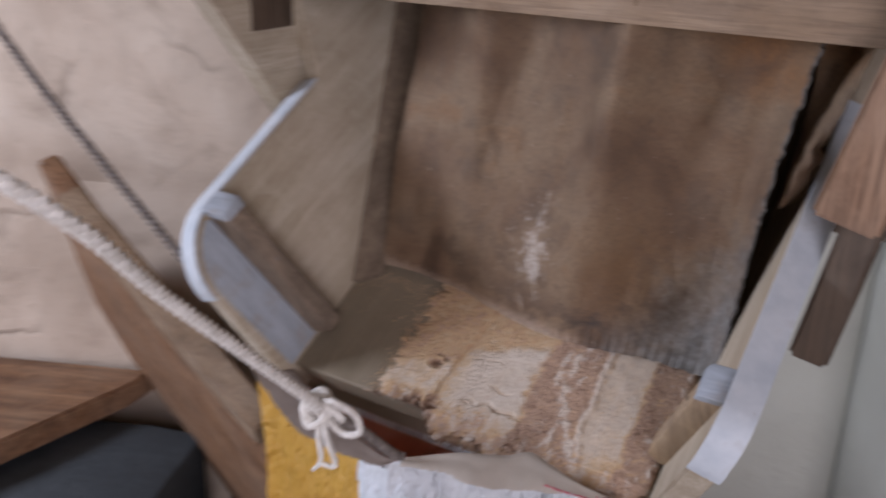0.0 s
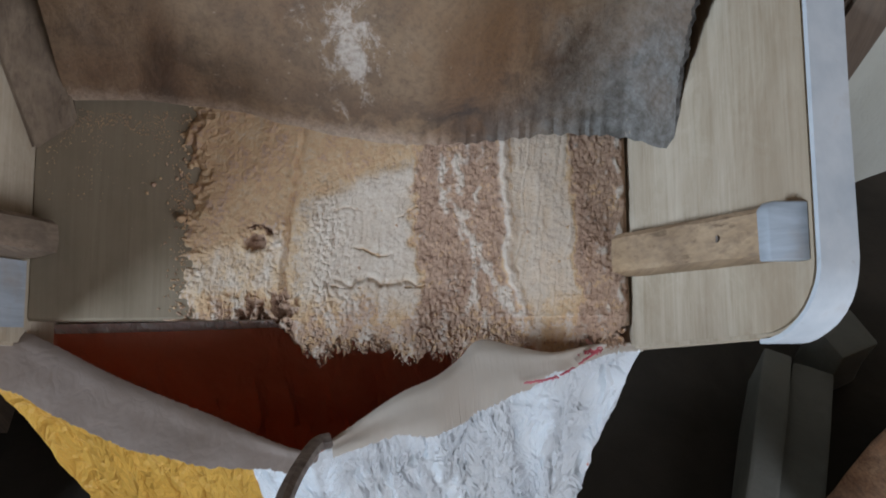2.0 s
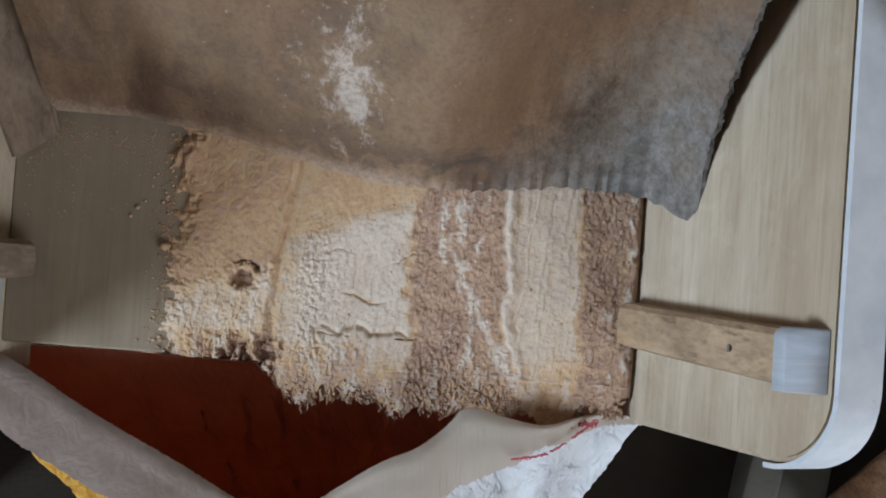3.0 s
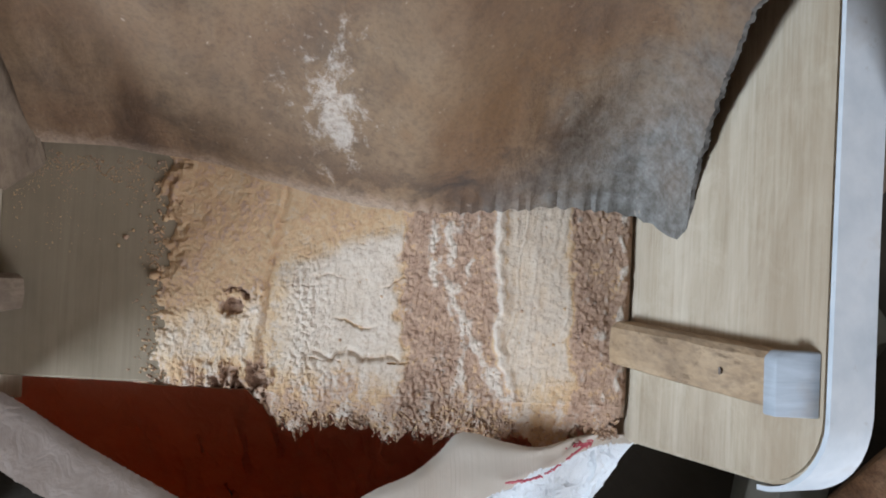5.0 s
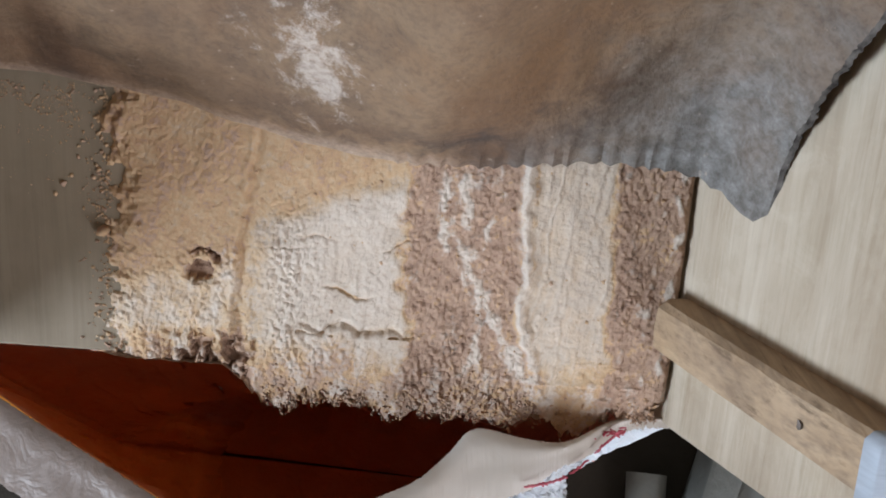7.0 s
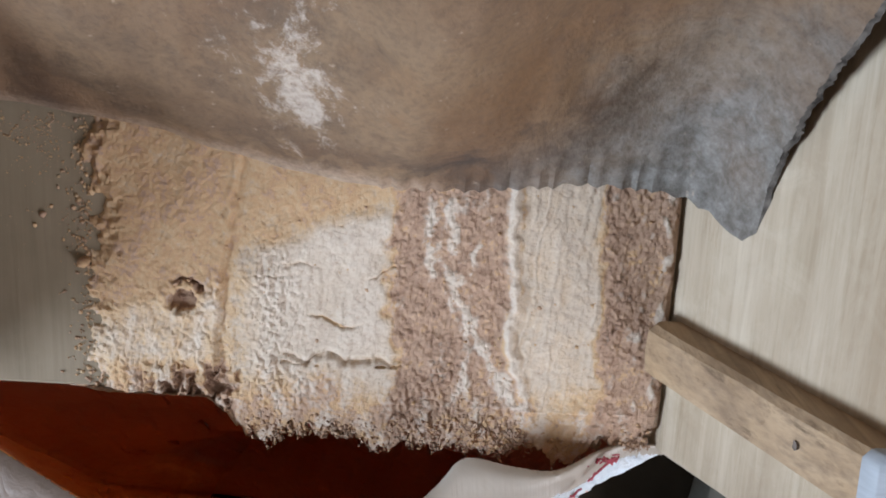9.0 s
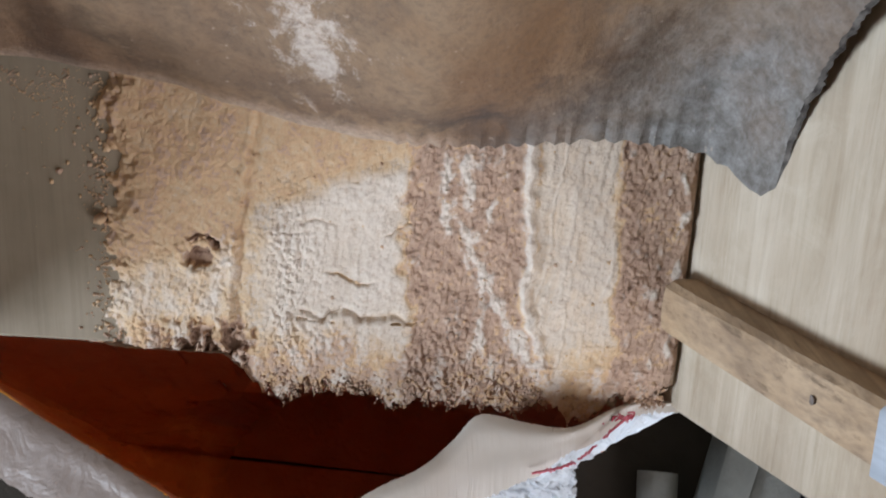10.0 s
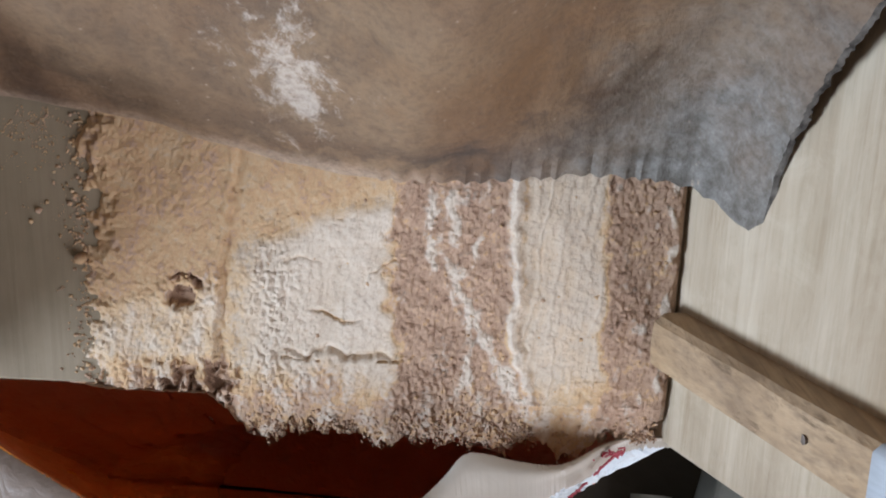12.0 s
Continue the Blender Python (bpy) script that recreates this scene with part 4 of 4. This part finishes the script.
def wall_of(shift, deep, depths, choose, start=0.0):
    bm = bmesh.new()
    rings = []
    n = len(LOOP)
    for j in range(depths + 1):
        k = start + (deep - start) * (j / depths) ** 1.3
        flat = [belly(p, k) for p in LOOP]
        ring = []
        for i, q in enumerate(flat):
            d = flat[(i + 2) % n] - flat[i - 2]
            ring.append(bm.verts.new(q + Vector((d.y, -d.x, 0)).normalized() * shift))
        rings.append(ring)
    for r0, r1 in zip(rings, rings[1:]):
        for i in range(n):
            f = bm.faces.new((r0[i], r0[(i + 1) % n], r1[(i + 1) % n], r1[i]))
            f.material_index = choose(f.calc_center_median())
    bm.faces.new(rings[-1])
    return bm


def print_field(c):
    return 1 if c.x < 0.135 + 0.12 * (0.86 - c.z) and c.y < 0.004 else 0


sack = tagged(empty("flour_sack", pose(0.17, -0.02, 0)), "open white and yellow woven plastic sack with red lining", "sack")
BACKSHIFT = pose(-0.17, 0.02, 0)
part("outer_cloth", wall_of(0.0012, 1.0, 150, print_field), [SACK_WHITE, SACK_YELLOW], sack, "creased white and yellow cloth", matrix=BACKSHIFT)
part("lining", wall_of(-0.0022, 0.93, 40, lambda c: 0, 0.006), SACK_LINER, sack, "dark red-brown inner side of the sack", matrix=BACKSHIFT)


def cuff(first, last, widths, way, fall, seed):
    """The rim turned outward, with a frayed edge."""
    bm = bmesh.new()
    line = RIM_LINE[first:last]
    way = Vector(way).normalized()
    rows = []
    n = len(line)
    for i in range(4 * n - 3):
        e = i / (4 * n - 4)
        q = e * (n - 1)
        a = min(n - 2, int(q))
        p = line[a].lerp(line[a + 1], q - a)
        fray = 0.0012 * noise.fractal(Vector((i * 0.21, seed, 0)), 0.9, 2, 3) + 0.0011 * noise.noise(Vector((i * 1.7, seed, 4)))
        wide = max(0.002, lerp_table(widths, p.x)[0] + fray)
        row = []
        for j in range(9):
            k = j / 8
            off = way * (wide * 0.85 * k - 0.0018 * (1 - k)) + Vector((0, 0, 0.0014 + 0.0012 * math.sin(math.pi * min(1, k * 2.5)) - wide * fall * k * k))
            c = p + off
            edge_fray = 0.0009 * max(0.0, 1 - k * 6) * noise.noise(Vector((i * 1.3, seed, 9)))
            row.append(bm.verts.new(c - way * edge_fray + 0.0022 * k * noise.noise_vector(c * 40)))
        rows.append(row)
    for r0, r1 in zip(rows, rows[1:]):
        for j in range(8):
            bm.faces.new((r0[j], r0[j + 1], r1[j + 1], r1[j]))
    got = bmesh.ops.extrude_face_region(bm, geom=bm.faces[:])
    for g in got["geom"]:
        if isinstance(g, bmesh.types.BMVert):
            g.co.z -= 0.0008
    return bm


part("cuff", cuff(0, NOTCH, [(-0.05, 0.024), (-0.004, 0.042), (0.06, 0.041), (0.12, 0.032), (0.165, 0.014), (0.19, 0.006)], (-0.12, -1, 0), 0.10, 3), SACK_CUFF, sack, "dusty grey turned-out rim, darkened in colour for its shade", matrix=BACKSHIFT)
part("cuff", cuff(NOTCH + 2, len(RIM_LINE), [(0.187, 0.008), (0.222, 0.020), (0.247, 0.034), (0.2735, 0.043), (0.296, 0.027), (0.3165, 0.012), (0.338, 0.0075), (0.352, 0.0045), (0.372, 0.003)], (0.08, -1, 0), 0.28, 7), SACK_CREAM, sack, "cream turned-out rim with a red stitched seam", matrix=BACKSHIFT)


def stitching():
    """What is left of a chain stitch near the corner, frayed to a tuft."""
    bm = bmesh.new()
    rng = random.Random(2)
    first = len(RIM_LINE) - 22
    for i in range(30):
        e = i / 29
        if rng.random() < 0.15:
            continue
        k = first - e * 34
        a, b = RIM_LINE[int(k)], RIM_LINE[int(k) - 1]
        p = a.lerp(b, 1 - (k - int(k))) + Vector((0.003 * e, -0.004 - 0.016 * e, 0.0035 - 0.005 * e))
        d = (b - a).normalized() * 0.0013 + Vector((0, rng.gauss(0, 0.0004), 0))
        tube_into(bm, [p - d, p + Vector((0, 0, 0.0006)), p + d], 0.00055, 5)
    start = RIM_LINE[first] + Vector((0.0, -0.003, 0.003))
    for _ in range(22):
        q = start + Vector((rng.uniform(-0.014, 0.002), 0, rng.uniform(0, 0.002)))
        q.y -= 0.35 * (start.x - q.x) + abs(rng.gauss(0, 0.001))
        r = q + Vector((rng.gauss(-0.002, 0.002), rng.gauss(-0.001, 0.0015), rng.uniform(0, 0.0015)))
        tube_into(bm, smooth_line([q, q.lerp(r, 0.5) + Vector((0, 0, 0.0012)), r], 4), 0.00045, 5)
    return bm


part("red_stitching", stitching(), THREAD, sack, "red seam thread", matrix=BACKSHIFT)

# ---- ropes ----
HOOK = Vector((0.184, -0.092, 0.868))
KNOT = Vector((0.178, -0.173, 0.948))
rope = tagged(empty("hanging_rope"), "thick white twisted rope tied to the sack rim with a knot", "rope")
for lay in range(3):
    part("strand", rope_bm([KNOT + Vector((0.012, 0.002, 0.0)), KNOT, (0.196, -0.20, 0.975), (0.208, -0.311, 1.088), (0.214, -0.40, 1.18), (0.08, -0.56, 1.33), (-0.6, -0.8, 1.8), (-1.2, -0.9, 2.71)], 0.0043, 0.017, only=lay), ROPE_WHITE, rope)


def knot():
    bm = bmesh.new()
    loops = [smooth_line([KNOT + Vector((0.009 * math.cos(a + ph) + 0.004 * s, 0.008 * math.sin(a * 1.0 + ph * 2), 0.010 * math.sin(a + s))) for a in [j * 0.8 for j in range(9)]], 6) for ph, s in ((0, 0), (1.3, 1), (2.4, 2))]
    for l in loops:
        tube_into(bm, l, 0.0030, 7)
    big = smooth_line([KNOT + Vector(p) for p in ((0.004, 0, 0.006), (0.02, -0.004, 0.013), (0.034, 0, 0.006), (0.036, 0.002, -0.008), (0.022, 0, -0.012), (0.006, 0, -0.002))], 6)
    tube_into(bm, big, 0.0026, 7)
    for a in ((0.006, -0.006, -0.012), (0.014, -0.007, -0.014)):
        t = smooth_line([KNOT + Vector((0.004, 0, 0)), KNOT + Vector(a), KNOT + Vector((a[0] * 1.6, -0.008, -0.034)), KNOT + Vector((a[0] * 0.6, -0.01, -0.05 + a[0]))], 6)
        tube_into(bm, t, lambda k: 0.0026 - 0.001 * k, 6)
    return bm


part("knot", knot(), ROPE_WHITE, rope, "loose frayed knot with two hanging ends")
bm = bmesh.new()
tube_into(bm, smooth_line([KNOT + Vector((0.004, 0, 0.002)), KNOT.lerp(HOOK, 0.5) + Vector((0, 0, 0.004)), HOOK, HOOK + Vector((0.008, 0.006, -0.004))], 6), 0.0042, 8)
tagged(part("hook", bm, NAIL), "grey iron hook holding the sack rim to the rope", "hook")
tagged(part("cord", rope_bm([(-0.03, -0.02, 0.868), (-0.075, -0.05, 0.945), (-0.18, -0.05, 1.022), (-0.315, -0.05, 1.13), (-0.55, -0.04, 1.34), (-1.1, 0.0, 1.85), (-1.95, 0.05, 2.68)], 0.0048, 0.016, 2), ROPE_GREY), "dark grey cord running up from the sack corner", "cord")

# ---- beside the chute ----
stick = tagged(empty("brace_stick", pose(0.46, 0.07, 1.0)), "rough brown wooden brace fixed outside the chute's side board", "brace")
AWAY = pose(-0.46, -0.07, -1.0)
part("lower_stick", bar_bm((0.450, 0.072, 0.965), (0.512, 0.075, 1.30), 0.028, 0.028, (1, 0, 0), 1.0), WOOD_DARK, stick, matrix=AWAY)
part("upper_block", bar_bm((0.461, 0.052, 1.080), (0.518, 0.045, 1.30), 0.046, 0.030, (1, 0, 0), 1.0), WOOD_POST, stick, "lighter ribbed wooden block", matrix=AWAY)

brace = tagged(empty("corner_brace"), "pale wooden corner brace with a painted-in square hole beside the chute", "brace")


def brace_bm():
    prof = [(-0.03, 1.235), (0.12, 1.045), (0.17, 1.10), (0.20, 1.19), (0.20, 1.32), (-0.03, 1.32)]
    return prism_bm(prof, (-0.088, 0, 0), (0, 1, 0), (0, 0, 1), (-0.03, 0, 0), 0.003)


part("brace_board", brace_bm(), WOOD_BOARD, brace)
# thin dark sheet on the face: the shade of a square hole put into colour
part("mortise_shade", box_bm((-0.0875, 0.055, 1.155), (-0.0865, 0.112, 1.225), 0), WOOD_DARK, brace, "thin dark square sheet for the shade in a hole")

plank = tagged(empty("leaning_plank"), "old brown wooden board on legs with a paler edge", "board")
part("board", bar_bm((-0.73, 0.28, 0.72), (-0.06, 0.21, 0.29), 0.52, 0.03, (-0.11, 0.15, -0.30), 1.0, 0.005, 14, 0.004), WOOD_OLD, plank)
part("edge_strip", bar_bm((-0.545, 0.149, 0.870), (-0.135, 0.092, 0.675), 0.05, 0.035, (-0.11, 0.15, -0.30), 1.0, 0.004, 10, 0.003), WOOD_BEAM, plank, "paler strip along the edge")
for lx, ly, lz in ((-0.46, 0.36, 0.46), (-0.22, 0.34, 0.33)):
    part("leg", box_bm((lx - 0.025, ly - 0.02, 0.0), (lx + 0.025, ly + 0.03, lz), 0.003), WOOD_DARK, plank)

bench = tagged(empty("low_bench", ROOM), "reddish-brown wooden corner bench standing against the plastered wall", "bench")
part("bench_top", prism_bm([(-0.78, -0.02), (-0.795, -0.075), (-0.93, -0.31), (-1.05, -0.5), (-1.9, -0.5), (-1.9, -0.02)], (0, 0, 0.405), (1, 0, 0), (0, 1, 0), (0, 0, 0.045), 0.005), WOOD_OLD, bench)
for ba, bb in ((-0.90, 0.08), (-1.12, 0.42), (-1.82, 0.08), (-1.82, 0.42)):
    part("leg", box_bm((ba - 0.03, -bb - 0.03, 0.0), (ba + 0.03, -bb + 0.03, 0.405), 0.004), WOOD_DARK, bench)
crate = part("dark_crate", box_bm((-0.42, -0.12, 0.0), (0.33, 0.16, 0.385), 0.01, 2, 0.006, 6), STONE_DARK, matrix=Matrix.Translation(in_room(-0.98, 0.26, 0.0)) @ Matrix.Rotation(TURN, 4, "Z"))
tagged(crate, "dark blue-grey crate pushed under the wooden bench", "crate")


def lying(name, p, q, width, height, material, label, category):
    """A squared length lying on the ground between two places."""
    p, q = Vector(p), Vector(q)
    mid, run = (p + q) / 2, q - p
    ob = part(name, box_bm((-run.length / 2, -width / 2, 0), (run.length / 2, width / 2, height), 0.006, 2, 0.004, 6, p.x), material, matrix=Matrix.Translation(mid) @ Matrix.Rotation(math.atan2(run.y, run.x), 4, "Z"))
    return tagged(ob, label, category)


lying("stone_kerb", (0.545, -0.25, 0), (0.765, 0.42, 0), 0.045, 0.10, STONE, "narrow grey-green stone kerb on the earth floor", "kerb")
lying("stone_slab", (0.592, -0.27, 0), (0.818, 0.40, 0), 0.066, 0.085, STONE, "flat grey-green stone slab beside a kerb", "slab")
lying("blue_board", (0.70, -0.40, 0), (0.80, 0.08, 0), 0.10, 0.10, BLUE, "faded blue painted board lying on the floor", "board")
lying("stone_block", (0.835, 0.425, 0), (0.90, 0.455, 0), 0.07, 0.12, STONE, "small grey stone block at the end of the slab", "block")
lying("timber", (0.80, 0.10, 0), (1.05, 0.30, 0), 0.16, 0.32, WOOD_OLD, "dark brown squared timber end on the floor", "timber")
for by in (-0.165, -0.072):
    b = part("brick", box_bm((-0.03, 0.0, 0.0), (0.03, 0.09, 0.10), 0.004, 2, 0.002, 3, by), PALE_STONE, matrix=pose(0.385, by, 0.0))
    tagged(b, "pale pinkish brick standing on the floor beside the sack", "brick", group="bricks beside the sack")
bm = bmesh.new()
tube_into(bm, [Vector((0.535 - 0.012 * i / 8, -0.02 - 0.03 * i, 0.028)) for i in range(9)], lambda k: 0.027 - 0.003 * k, 14)
tagged(part("stone_roller", bm, STONE), "small grey stone roller lying on the floor", "roller")
